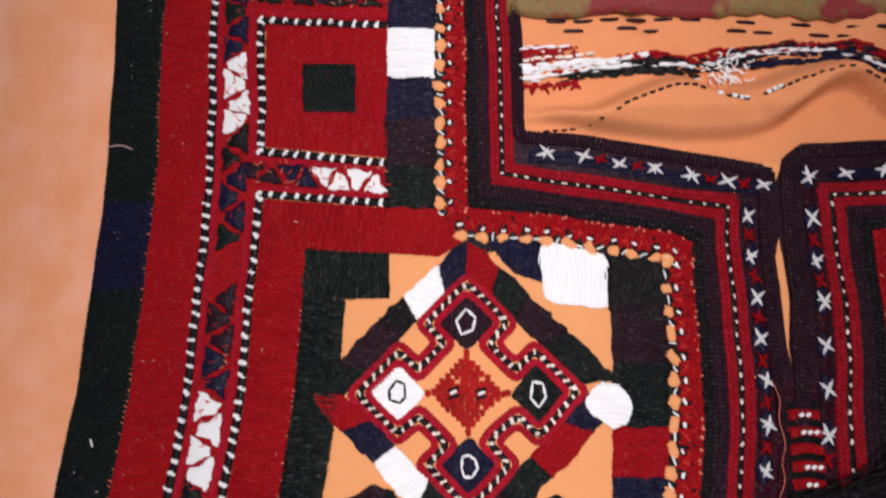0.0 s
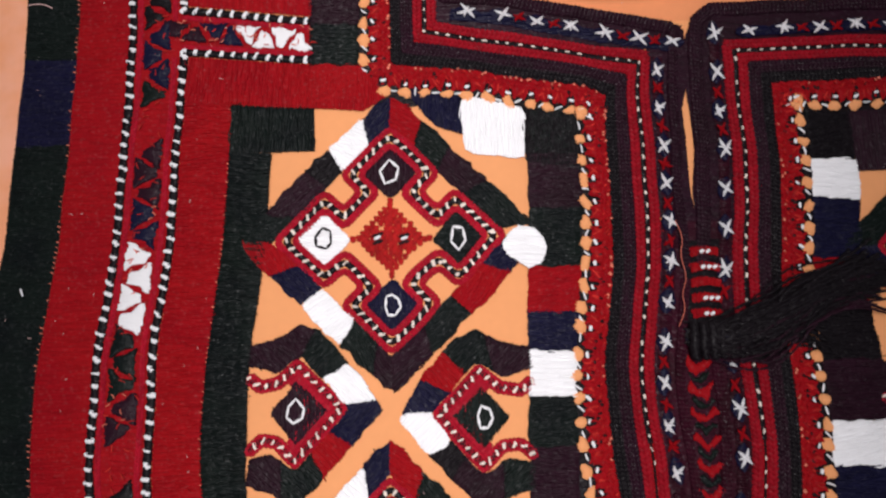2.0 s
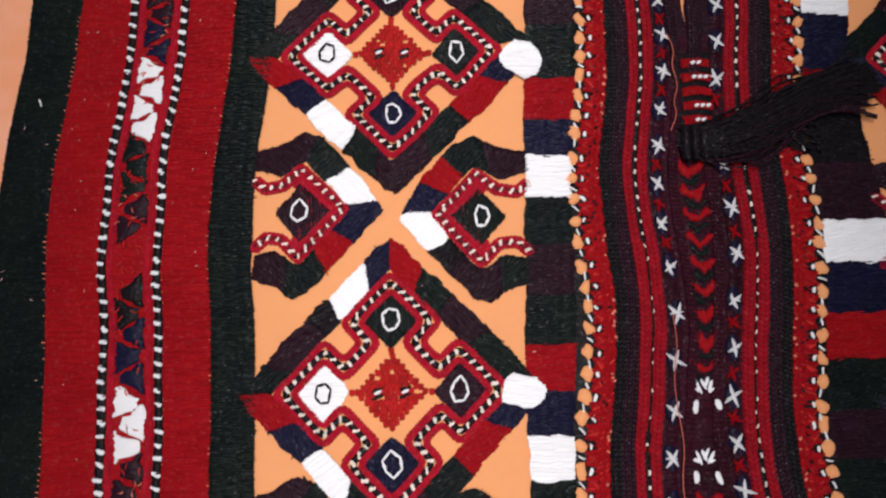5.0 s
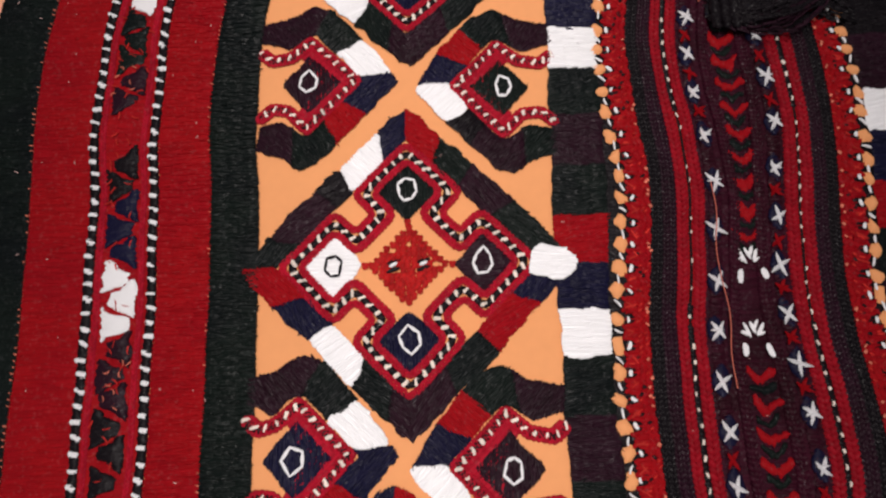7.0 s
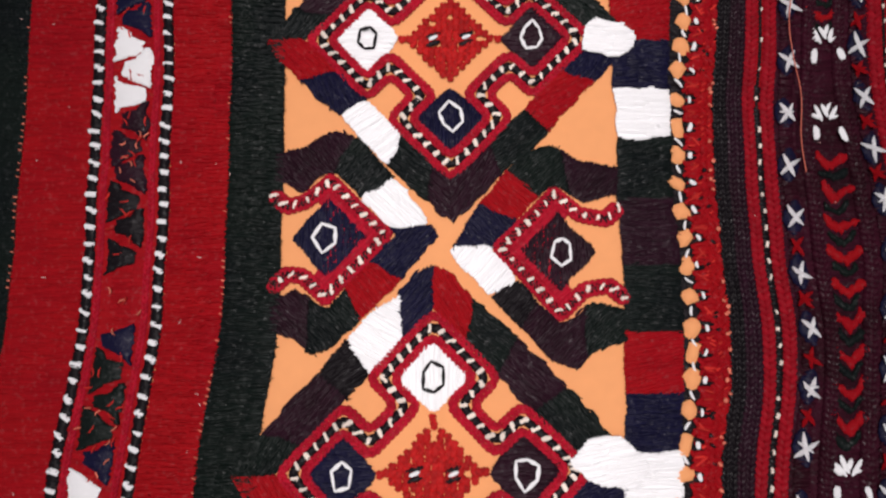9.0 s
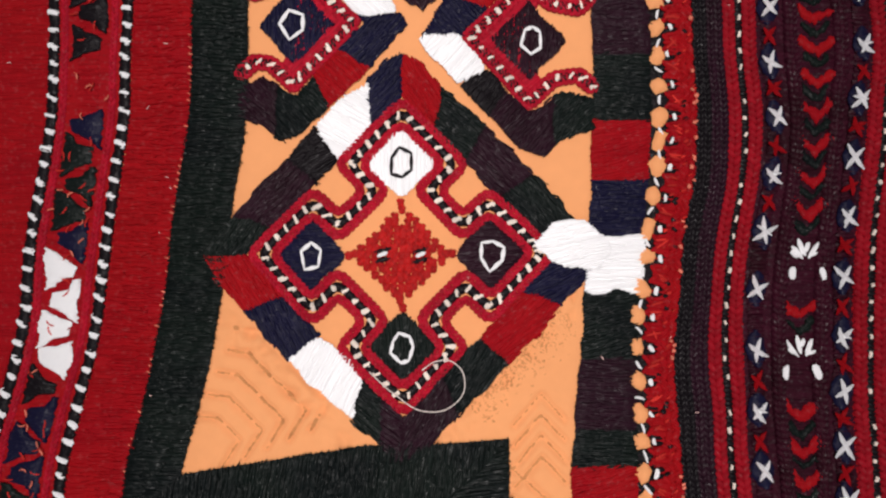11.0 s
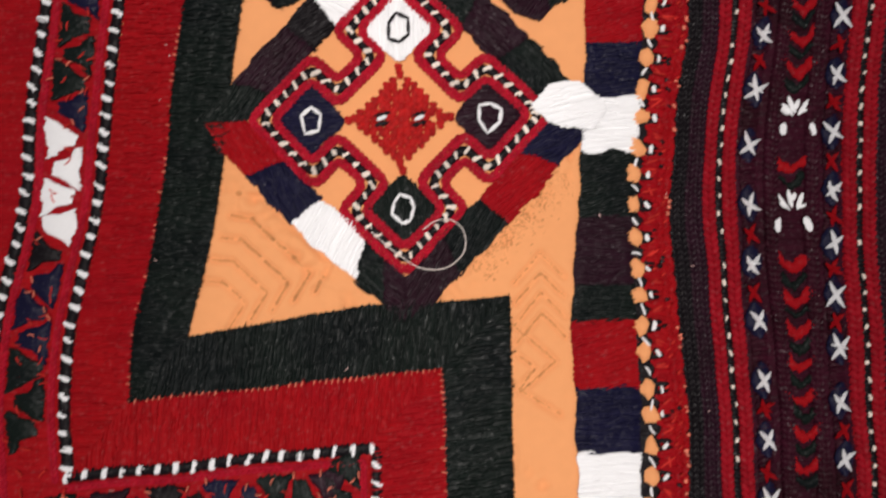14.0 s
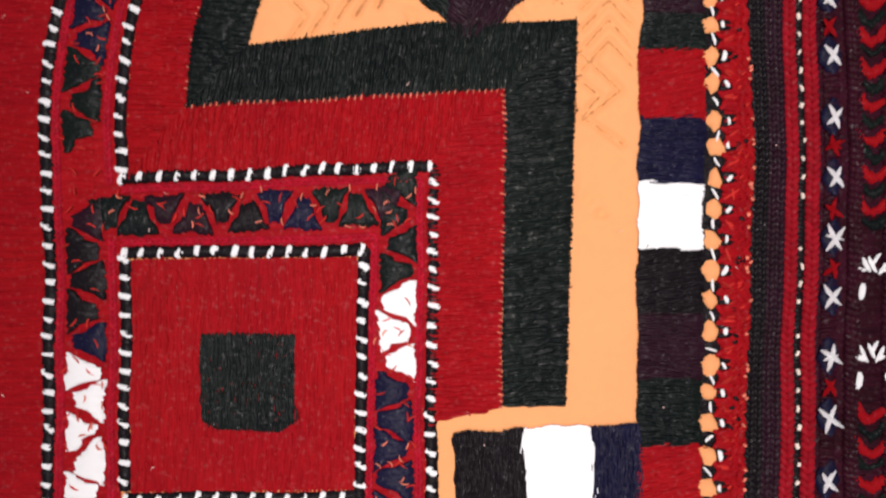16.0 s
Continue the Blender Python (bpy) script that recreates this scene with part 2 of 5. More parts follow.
def rounded(path, d=1.5):
    """A closed outline with its corners rounded off."""
    out = []
    for i, (x, y) in enumerate(path):
        (ax, ay), (bx, by) = path[i - 1], path[(i + 1) % len(path)]
        la, lb = math.hypot(ax - x, ay - y), math.hypot(bx - x, by - y)
        ka, kb = min(0.45, d / la), min(0.45, d / lb)
        p, q = (x + (ax - x) * ka, y + (ay - y) * ka), (x + (bx - x) * kb, y + (by - y) * kb)
        out += [p, ((p[0] + q[0]) / 4 + x / 2, (p[1] + q[1]) / 4 + y / 2), q]
    return out


def uneven(path, amp=0.42, step=1.3):
    """A closed outline whose edges wander as hand stitching does."""
    out = []
    for (ax, ay), (bx, by) in zip(path, path[1:] + path[:1]):
        n = max(1, round(math.hypot(bx - ax, by - ay) / step))
        for i in range(n):
            x, y = ax + (bx - ax) * i / n, ay + (by - ay) * i / n
            q = Vector((x * 0.33, y * 0.33, 2))
            out.append((x + amp * noise.noise(q), y + amp * noise.noise(q + Vector((9, 4, 7)))))
    return out


def small(name, s, mat):
    """A mesh in its own place, to be shared by alike pieces."""
    me = bpy.data.meshes.new(name)
    me.from_pydata([(x * MM, y * MM, z * MM) for x, y, z in s.v], [], s.f)
    me.polygons.foreach_set("use_smooth", [True] * len(s.f))
    me.materials.append(mat)
    return me


def piece(name, me, x, y, z, turn, parent):
    """One small piece laid on the cloth at x, y."""
    ob = new(name, me)
    wx, wy = wobble(x, y)
    ob.matrix_basis = pose(wx * MM, wy * MM, (z + swell(x, y)) * MM, 0, 0, turn)
    ob.parent = parent
    return ob


def closed(path):
    return path + path[:2]


def part(name, s, mat, parent, label="", kind="", warp=True):
    """Links gathered strands as one mesh under a thing or a part."""
    me = bpy.data.meshes.new(name)
    if warp:
        vs = []
        for x, y, z in s.v:
            a, b = wobble(x, y)
            vs.append((a * MM, b * MM, (z + swell(x, y)) * MM))
    else:
        vs = [(x * MM, y * MM, z * MM) for x, y, z in s.v]
    me.from_pydata(vs, [], s.f)
    me.materials.append(mat)
    me.polygons.foreach_set("use_smooth", [len(p) == 4 for p in s.f])
    me.update()
    ob = new(name, me)
    ob.parent = parent
    return tagged(ob, label, kind=kind)


def knots(*pairs):
    """A smooth curve through (y, x) pairs."""
    ys = [p[0] for p in pairs][::-1]
    xs = [p[1] for p in pairs][::-1]

    def at(y):
        return float(np.interp([y - 5, y - 2, y, y + 2, y + 5], ys, xs).mean())
    return at


# ---- the lines that the bands follow (x for each y) ----
C = knots((95, -51.4), (75, -51.2), (37, -49.2), (25, -49.4), (0, -50.4), (-16, -50.8), (-40, -53.8), (-64, -54.2), (-84, -52.3), (-107, -51.6), (-128, -51.1), (-146, -51), (-164, -53.4), (-183, -55), (-200, -59.2), (-207, -60.7), (-227, -60.1), (-243, -58.8), (-330, -58))
D = knots((20, 32.8), (0, 32.4), (-23, 31.4), (-50, 30.3), (-90, 29), (-115, 28.5), (-147, 28.2), (-166, 27.3), (-203, 23.8), (-225, 23.9), (-330, 24.5))
E = knots((30, 59.6), (11, 59.0), (-14, 59.3), (-27, 58.3), (-37, 56.5), (-47, 55.2), (-55, 55.5), (-69, 56.9), (-80, 57.4), (-91, 56.2), (-106, 53.8), (-117, 53.3), (-136, 53.5), (-146, 54), (-154, 53.7), (-163, 51.6), (-170, 50.7), (-178, 49.6), (-188, 48.9), (-196, 49.4), (-223, 50.5), (-250, 49.8), (-330, 49.5))
E2 = knots((35, 83.2), (10, 82.8), (0, 83.2), (-15, 82.1), (-28, 80.4), (-52, 81), (-61, 81.6), (-69, 81.1), (-80, 79.6), (-92, 78.4), (-99, 77), (-107, 77.6), (-116, 78.2), (-126, 78.9), (-136, 79), (-155, 76.4), (-165, 74.8), (-178, 73.4), (-196, 73), (-330, 73))
BR = knots((20, 44.6), (-4, 44.3), (-27, 43.0), (-49, 40.7), (-70, 40.8), (-88, 39.4), (-110, 37.9), (-146, 38.2), (-166, 36.4), (-196, 34.2), (-250, 34.4), (-330, 34))


def ease(y, a, b):
    return a + (b - a) * min(1, max(0, -y / 200))


def G(y):
    return C(y) + ease(y, 13.2, 11.4)


def F(y):
    return C(y) + ease(y, 23.0, 20.7)


def ys(a, b, step=6.0):
    n = max(1, round(abs(b - a) / step))
    return [a + (b - a) * i / n for i in range(n + 1)]


def ribbon(left, right, a, b):
    """The outline between two such lines from y=a down to y=b."""
    r = ys(a, b)
    return [(left(y), y) for y in r] + [(right(y), y) for y in r[::-1]]


def off(f, d):
    return lambda y: f(y) + d


TOP, END = 92.0, -318.0

dress = new("embroidered_dress")
tagged(dress, "orange cotton dress front covered in crimson, black and white embroidery", "dress")


# ---- the ground cloth ----
def crease_lines():
    """Nested zigzags that are quilted into the bare field at the foot of the diamonds."""
    out = []
    for k in range(5):
        a = (-16.0 - 3.6 * k, -193.2 - 1.5 * k)
        u = (a[0] - 11.4 + 2.0 * k, a[1] + 11.4 - 2.0 * k)
        out += [(a, u), (u, (u[0] - 3.4, u[1] + 0.5)), (a, (a[0] - 2.7, a[1] - 4.4))]
    for k in range(4):
        a = (19.0, -192.4 - 3.3 * k)
        out += [(a, (14.6, a[1] - 4.9)), (a, (22.8, a[1] - 4.0))]
    for k in range(2):
        a = (21.0 - 3.5 * k, -210.4 - 1.0 * k)
        out += [(a, (13.5, a[1] + 6.8 - 3.6 * k)), (a, (14.8, a[1] - 5.0 + 1.6 * k))]
    return out + [((13.4, -213.9), (21.2, -219.2))]


CREASES = crease_lines()

CREST = ((12, 45.5), (22, 45.6), (30, 45.8), (38, 49.4), (46, 52.8), (51, 54.0), (56, 51.2), (61, 50.0), (67, 50.6), (74, 53.6), (80, 55.4), (87, 56.6), (92, 55.2), (97, 50.5), (112, 47), (200, 45))
FOOT = ((12, 48), (24, 47), (30, 45.2), (37, 44.0), (50, 42.2), (63, 42.4), (71, 44.2), (78, 49.2), (83, 53.0), (88, 54.4), (92, 53.8), (97, 47.5), (112, 43), (200, 43))


def fold_crest(x):
    """The stitched crest of the fold inside the neck."""
    return float(np.interp([x - 2, x, x + 2], *zip(*CREST)).mean()) - 0.5


def fold_foot(x):
    """The lower lip of the same fold."""
    return float(np.interp([x - 2, x, x + 2], *zip(*FOOT)).mean())


def cloth_height(x, y):
    z = swell(x, y) - 0.15
    neck = min(1, max(0, (x - 12) / 10)) * min(1, max(0, (y - 38) / 10))
    foot, crest = fold_foot(x), fold_crest(x)
    rise = min(1, max(0, (y - foot + 1.0) / 2.4))
    fall = min(1, max(0, 1 - (y - crest) / 7.0))
    z += neck * (7.5 * rise * rise * (3 - 2 * rise) * fall * fall * (3 - 2 * fall) + 0.5 * noise.noise(Vector((x * 0.07, y * 0.09, 1))) - 0.3)
    z -= neck * 1.4 * math.exp(-((x - 64 + 0.9 * (y - 50)) / 2.6) ** 2) * rise
    z += neck * 1.6 * math.exp(-((x - 84 - 0.7 * (y - 50)) / 6) ** 2)
    out = min(1, max(0, (-88 - x) / 15))
    z += out * (1.7 * math.sin((x + 0.35 * y) * 0.09) + 0.5 * math.sin((x * 0.35 + y) * 0.16) + 1.3 * noise.noise(Vector((x * 0.04, y * 0.02, 9))))
    z += out * 1.8 * (1 - abs(noise.noise(Vector((x * 0.035 + 0.012 * y, y * 0.011, 14))))) ** 7
    far = min(1, max(0, (-130 - x) / 60))
    z -= far * 2
    # zigzag creases pressed into the small field at the foot of the diamonds
    if -42 < x < 25 and -232 < y < -174:
        deep = 0.0
        for (ax, ay), (bx, by) in CREASES:
            dx, dy = bx - ax, by - ay
            f = min(1, max(0, ((x - ax) * dx + (y - ay) * dy) / (dx * dx + dy * dy)))
            d = math.hypot(x - ax - f * dx, y - ay - f * dy)
            if d < 2:
                deep = max(deep, math.exp(-(d / 0.6) ** 2))
        z -= 0.7 * deep
        # puckers beside the slanting edges
        edge = min(abs(x + y + 212.6), abs(y - x + 201.6) + max(0, -x) * 4)
        z += 1.1 * math.exp(-(edge / 3.4) ** 2) * noise.noise(Vector((x * 0.42, y * 0.42, 6))) + 0.22 * noise.noise(Vector((x * 0.5, y * 0.5, 2)))
        z = min(z, swell(x, y) + 0.06)
    return z


def cloth_piece(xs, yy, mat, label, name="cloth", lift=0.0, tuck=0.0):
    s = Strands()
    for x in xs:
        for y in yy:
            under = min(1, max(0, (x - 13) / 4)) * min(1, max(0, (y - 39) / 3))
            s.v.append((x, y, cloth_height(x, y) + lift - tuck * under))
    n = len(yy)
    s.f = [(i * n + j, (i + 1) * n + j, (i + 1) * n + j + 1, i * n + j + 1) for i in range(len(xs) - 1) for j in range(n - 1)]
    return part(name, s, mat, dress, label, warp=False)


cloth_piece([-80 + 2.0 * i for i in range(20)] + [-40 + 0.4 * i for i in range(165)] + [26 + 2.0 * i for i in range(118)],
            [-400 + 2.0 * i for i in range(84)] + [-232 + 0.4 * i for i in range(150)] + [-172 + 2.0 * i for i in range(182)],
            ORANGE, "plain orange cotton ground cloth with soft creases", tuck=2.5)
# the ground cloth carried on to the left, glare coloured in
cloth_piece([-230 + 2.0 * i for i in range(76)], [-400 + 2.0 * i for i in range(296)], GLARE_PINK, "orange cotton ground cloth at the left, pinkish glare put into its colour, soft creases", "glare_side_cloth")
cloth_piece([10.6 + 0.9 * i for i in range(110)] + [110 + 3.0 * i for i in range(28)], [36.5 + 0.7 * i for i in range(62)] + [80.2 + 3 * i for i in range(34)], CORAL, "coral-orange cotton lining folded inside the neck", "neck_lining", 0.1)

# the blanket that it all lies on
s = Strands()
n = 61
for i in range(n):
    for j in range(n):
        x, y = -900 + 30 * i, -1000 + 30 * j
        s.v.append((x, y, -4.5 + 1.2 * noise.noise(Vector((x * 0.01, y * 0.01, 2)))))
s.f = [(i * n + j, (i + 1) * n + j, (i + 1) * n + j + 1, i * n + j + 1) for i in range(n - 1) for j in range(n - 1)]
floor = part("floor", s, TABLE, None, "brown woollen blanket spread under the dress", "structure", warp=False)
tagged(floor, category="floor")


# ---- bands of the long border ----
def band(name, left, right, a, b, mat, label, angle=0.0, length=7.0, fuzz=0.06, seed=1, **kw):
    s = Strands(seed)
    s.satin(ribbon(left, right, a, b), angle, length=length, fuzz=fuzz, **kw)
    return part(name, s, mat, dress, label)


def tick_mesh(seed):
    r = random.Random(seed)
    s = Strands(seed)
    w, sl = 2.0 * r.uniform(0.66, 0.98), 0.4 * r.uniform(0.3, 1.4)
    s.strand((-sl, -w / 2), (sl, w / 2), 1.2 * r.uniform(0.7, 1.15), 0, 0.7, r.uniform(-0.12, 0.12), 0.6)
    return small("white_tick", s, WHITE)


TICKS = [tick_mesh(900 + i) for i in range(14)]


def cord(path, seed, w=2.0, step=2.9, name="cord", parent=None, z=0.25):
    """A dark padded line with white stitches laid across it."""
    dark = Strands(seed)
    r = random.Random(seed)
    whites = []
    for i, (x, y, tx, ty) in enumerate(resample(path, step / 5)):
        if i % 5 == 0:
            whites.append((x, y, math.degrees(math.atan2(ty, tx))))
    dark.strip(path, w, 0.62, z, 0.65)
    ob = part(name, dark, BLACK, parent or dress, "black overcast cord")
    for x, y, turn in whites:
        piece("white_tick", TICKS[r.randrange(len(TICKS))], x + r.uniform(-0.2, 0.2), y + r.uniform(-0.2, 0.2), z + 0.2, turn + r.uniform(-14, 14), ob)
    return ob


def line(path, mat=BRIGHT, w=1.1, name="chain_line", parent=None, seed=3, label="", z=0.2, h=0.55):
    s = Strands(seed)
    s.chain(path, w, max(0.7, w * 0.85), z, h)
    return part(name, s, mat, parent or dress, label)


def run(f, d, a, b):
    return [(f(y) + d, y) for y in ys(a, b, 4)]


band("green_band", off(C, -36), off(C, -24), TOP, 29, GREEN, "dark green band of flat stitches", 0, 3, 0.10, 11)
band("navy_stretch", off(C, -36), off(C, -24), 29, 8, NAVY, "navy stretch of the dark green band", 0, 3, 0.08, 14)
band("green_band", off(C, -36), off(C, -24), 8, END, GREEN, "dark green band of flat stitches", 0, 3, 0.10, 15)
band("red_band", off(C, -23.8), off(C, -12.2), TOP, END, RED, "crimson band of flat stitches", 0, 3.4, 0.03, 12)


def backing(pts, mat, name, z=0.12):
    """Close ground stitches under a group of raised lines."""
    s = Strands(len(pts))
    s.satin(pts, 0, pitch=0.6, length=5, w=0.8, z=z, h=0.12, rag=0.05)
    return part(name, s, mat, dress, "close ground stitches under the raised lines")


backing(ribbon(off(C, -12.4), off(C, 0.4), TOP, END), RED, "crimson_ground")
cord(run(C, -11, TOP, END), 21)
line(run(C, -9.2, TOP, END), seed=31)
line(run(C, -1.0, TOP, 38.5), seed=32)
line(run(C, -1.0, 29, -227.5), seed=33)


# ---- zigzag bands ----
def zigzag(path, w, tones, seed, pitch=5.2, name="zigzag_band"):
    """A crimson strip with dark wedges that point in from either side by turns, each one a mesh."""
    s = Strands(seed)
    L, R = shifted(path, w / 2), shifted(path, -w / 2)
    s.satin(L + R[::-1], pitch=0.34, w=0.5, length=3.0, rag=0.1, angle=0 if abs(path[0][0] - path[-1][0]) < abs(path[0][1] - path[-1][1]) else 90)
    base = part(name, s, RED, dress, "crimson band with a zigzag of dark and white wedges")
    r = random.Random(seed)
    for i, (x, y, tx, ty) in enumerate(resample(path, pitch / 2)):
        tone = tones(x, y, i, r)
        if tone is None:
            continue
        nx, ny = -ty, tx
        sg = 1 if i % 2 else -1
        half = w * 0.46

        def at(u, v):
            return (x + tx * u + nx * v * sg, y + ty * u + ny * v * sg)
        j = lambda k: r.uniform(-k, k)
        wide = pitch * (0.39 if tone is not WHITE else 0.375) * r.uniform(0.88, 1.06)
        tall = r.uniform(0.62, 0.98) if tone is not WHITE else r.uniform(0.72, 0.92)
        lean = j(0.5)
        outline = [at(-wide, -half), at(-wide * 0.86 + j(0.3), -half * 0.55), at(-wide * 0.50 + j(0.3) + lean * 0.4, -half * 0.5 + half * 0.5 * tall), at(-wide * 0.34 + lean, half * 0.85 * tall + j(0.3)), at(wide * 0.28 + lean, half * 0.80 * tall + j(0.3)), at(wide * 0.52 + j(0.3) + lean * 0.4, -half * 0.45 + half * 0.4 * tall), at(wide * 0.80 + j(0.3), -half * 0.6), at(wide, -half)]
        t = Strands(seed * 100 + i)
        t.ribs(uneven(outline, 0.85 if tone is WHITE else 0.6, 0.8), math.degrees(math.atan2(ty, tx)) + (90 if tone is not WHITE else 90 + j(6)), pitch=0.5, z=0.5, h=0.4, rag=0.22)
        part("wedge", t, tone, base)
    q = Strands(seed + 7)
    for x, y, tx, ty in resample(path, 1.5):
        if r.random() < 0.6:
            a, o = r.uniform(0, 6.28), r.uniform(-w * 0.45, w * 0.45)
            x, y = x - ty * o, y + tx * o
            q.strand((x, y), (x + 1.6 * math.cos(a), y + 1.6 * math.sin(a)), 0.28, 0.7, 0.35, 0.2)
    part("stray_stitching", q, SCARLET, base, "loose scarlet stitches", "stuff")
    q = Strands(seed + 8)
    for x, y, tx, ty in resample(path, 1.1):
        if noise.noise(Vector((x * 0.06, y * 0.06, seed))) > (0.22 if seed == 41 else -0.05) and r.random() < 0.6:
            a, o = r.uniform(0, 6.28), r.uniform(-w * 0.48, w * 0.48)
            x, y = x - ty * o, y + tx * o
            q.strand((x, y), (x + 1.2 * math.cos(a), y + 1.2 * math.sin(a)), 0.26, 0.95, 0.3, r.uniform(-0.4, 0.4))
    part("stray_stitching", q, SALMON, base, "loose salmon thread ends", "stuff")
    return base


DARKS = (NAVY, GREEN, BROWN, BLACK)


def long_tones(x, y, i, r):
    for hi, lo in ((67, 46), (-15, -35), (-91, -106), (-170, -187), (-255, -279)):
        if lo < y < hi:
            return WHITE
        if hi < y < hi + 7:
            return NAVY
        if hi + 24 < y < hi + 33:
            return None
    if -232 < y < -225:
        return None
    return DARKS[(i // 3) % 4]


zigzag(run(C, -5.1, TOP, END), 6.6, long_tones, 41, 9.6)

# the square at the head and its cords
line([(C(77) + 0.5, 77.8), (-18.8, 75.6)], seed=34)
cord([(C(75) + 1, 75.6), (-18.9, 73.4)], 22)
cord(run(C, 1.1, 74.6, 41.5), 23)
cord([(C(41) + 1, 41.0), (-18.3, 37.6)], 24)
line([(C(39) + 0.5, 39.2), (-18.2, 35.9)], seed=35)
zigzag([(C(35) - 0.5, 35.6), (-17.9, 32.8)], 5.6, lambda x, y, i, r: WHITE if x > -37 else (NAVY if x > -45 else BROWN), 42, 8.4)
line([(C(31) + 0.5, 31.5), (-17.8, 29.6)], seed=36)
cord([(C(30) + 1, 30.2), (-17.6, 28.0)], 25)
cord(run(C, 1.1, 29, -225.5), 26)
zigzag([(C(85) - 1, 82.8), (-19, 80.6)], 5.2, lambda x, y, i, r: DARKS[i % 4], 43, 8.4)
s = Strands(51)
s.satin([(C(73) + 2.2, 74.3), (-18.8, 72.2), (-18.4, 39.0), (C(42) + 2.2, 42.2)], 90, length=3.2, fuzz=0.05)
part("red_square", s, RED, dress, "crimson square of flat stitches")
s = Strands(52)
s.satin([(-39.0, 63.2), (-26.2, 62.8), (-26.0, 50.4), (-38.6, 50.8)], 90, length=2.6, z=0.5, fuzz=0.1)
part("green_square", s, GREEN, dress, "small dark green square")

# crimson and green angle round the diamonds
def angle_piece(pts, mat, seed, angle, fuzz, name, label):
    s = Strands(seed)
    s.satin(pts, angle, length=3.0, fuzz=fuzz, pitch=0.36, w=0.5, h=0.55, curl=0.38)
    return part(name, s, mat, dress, label)


TR, TG = "broad crimson border of flat stitches with square bends", "broad dark green border of flat stitches with square bends"
angle_piece([(C(y) + 2.2, y) for y in ys(17.4, -225.8)] + [(G(y), y) for y in ys(-214.8, 17.2)], RED, 53, 0, 0.05, "red_border", TR)
angle_piece([(C(29) + 2.2, 28.9), (-17.4, 26.6), (-6.6, 26.4), (-0.5, 19.0), (-6.0, 15.2), (-17.2, 15.7), (G(17), 17.3), (C(17) + 2.2, 17.3)], RED, 58, 85, 0.08, "red_border", TR)
angle_piece([(C(-226) + 2.2, -225.8), (-10.2, -222.6), (2.0, -211.0), (G(-215), -214.8)], RED, 59, 84, 0.2, "red_border", TR)
angle_piece([(-10.2, -222.6), (-9.2, -264.6), (2.2, -262.0), (2.0, -211.0)], RED, 60, 5, 0.06, "red_border", TR)
angle_piece([(G(y), y) for y in ys(5.5, -214.7)] + [(F(y), y) for y in ys(-204.6, 5.4)], GREEN, 54, 0, 0.25, "green_border", TG)
angle_piece([(G(17), 17.2), (-17.2, 15.6), (-17.2, 5.6), (G(5), 5.3)], GREEN, 61, 85, 0.25, "green_border", TG)
angle_piece([(F(-205), -204.6), (-9.8, -200.2), (0.5, -200.2), (13.6, -199.4), (2.0, -210.9), (G(-215), -214.7)], GREEN, 62, 82, 0.35, "green_border", TG)
angle_piece([(13.6, -199.4), (12.6, -261.6), (2.4, -261.8), (2.0, -210.9)], GREEN, 63, 8, 0.3, "green_border", TG)

# the square at the foot
backing([(C(-227) + 0.2, -227.0), (-9.8, -224.2), (-9.6, -300), (-19.6, -300), (-20.0, -236.6), (C(-237) + 0.2, -237.9)], RED, "crimson_ground", 0.05)
backing([(C(40) + 0.2, 40.3), (-18.3, 36.9), (-18.0, 28.6), (C(30) + 0.2, 30.9)], RED, "crimson_ground", 0.05)
backing([(C(80) + 0.2, 84.6), (-18.9, 83.2), (-18.8, 74.4), (C(76) + 0.2, 76.4)], RED, "crimson_ground", 0.05)
cord([(C(-226) + 1, -226.4), (-9.4, -223.4), (-9.0, -224.5), (-8.6, -300)], 27)
line([(C(-228) + 0.5, -228.2), (-11.2, -225.5), (-10.6, -300)], seed=37)
zigzag([(C(-232) - 1, -232.6), (-14.6, -230.0)], 6.9, lambda x, y, i, r: DARKS[(i // 2 + 1) % 4], 44, 8.8)
zigzag([(-14.6, -226.8), (-14.6, -300)], 6.4, lambda x, y, i, r: WHITE if -259 < y < -241 else (GREEN if y > -241 else NAVY), 45, 9.4)
line([(C(-236) + 0.5, -236.7), (-18.6, -235.2), (-18.2, -300)], seed=38)
cord([(C(-238) + 1, -238.4), (-20.2, -237.2), (-19.6, -300)], 28)
cord(run(C, 1.1, -239.5, -276), 29)
cord([(C(-277) + 1, -277.2), (-20, -276.6)], 30)
line(run(C, -1.0, -236, END), seed=39, label="")
s = Strands(55)
s.satin([(C(-239) + 2.1, -239.6), (-21.3, -238.4), (-20.8, -275.5), (C(-275) + 2.1, -276.0)], 90, length=3.2, fuzz=0.12)
part("red_square", s, RED, dress, "crimson square of flat stitches")
s = Strands(56)
s.satin([(-45.6, -251.2), (-31.0, -250.8), (-30.7, -264.4), (-33, -266.2), (-43, -266.2), (-45.2, -265)], 90, length=2.6, z=0.5, fuzz=0.1)
part("green_square", s, GREEN, dress, "small dark green square")
s = Strands(57)
s.satin([(C(-279) + 2, -278.6), (-21, -278), (-21, END), (C(END) + 2, END)], 90, length=8)
part("red_band", s, RED, dress, "crimson band of flat stitches")


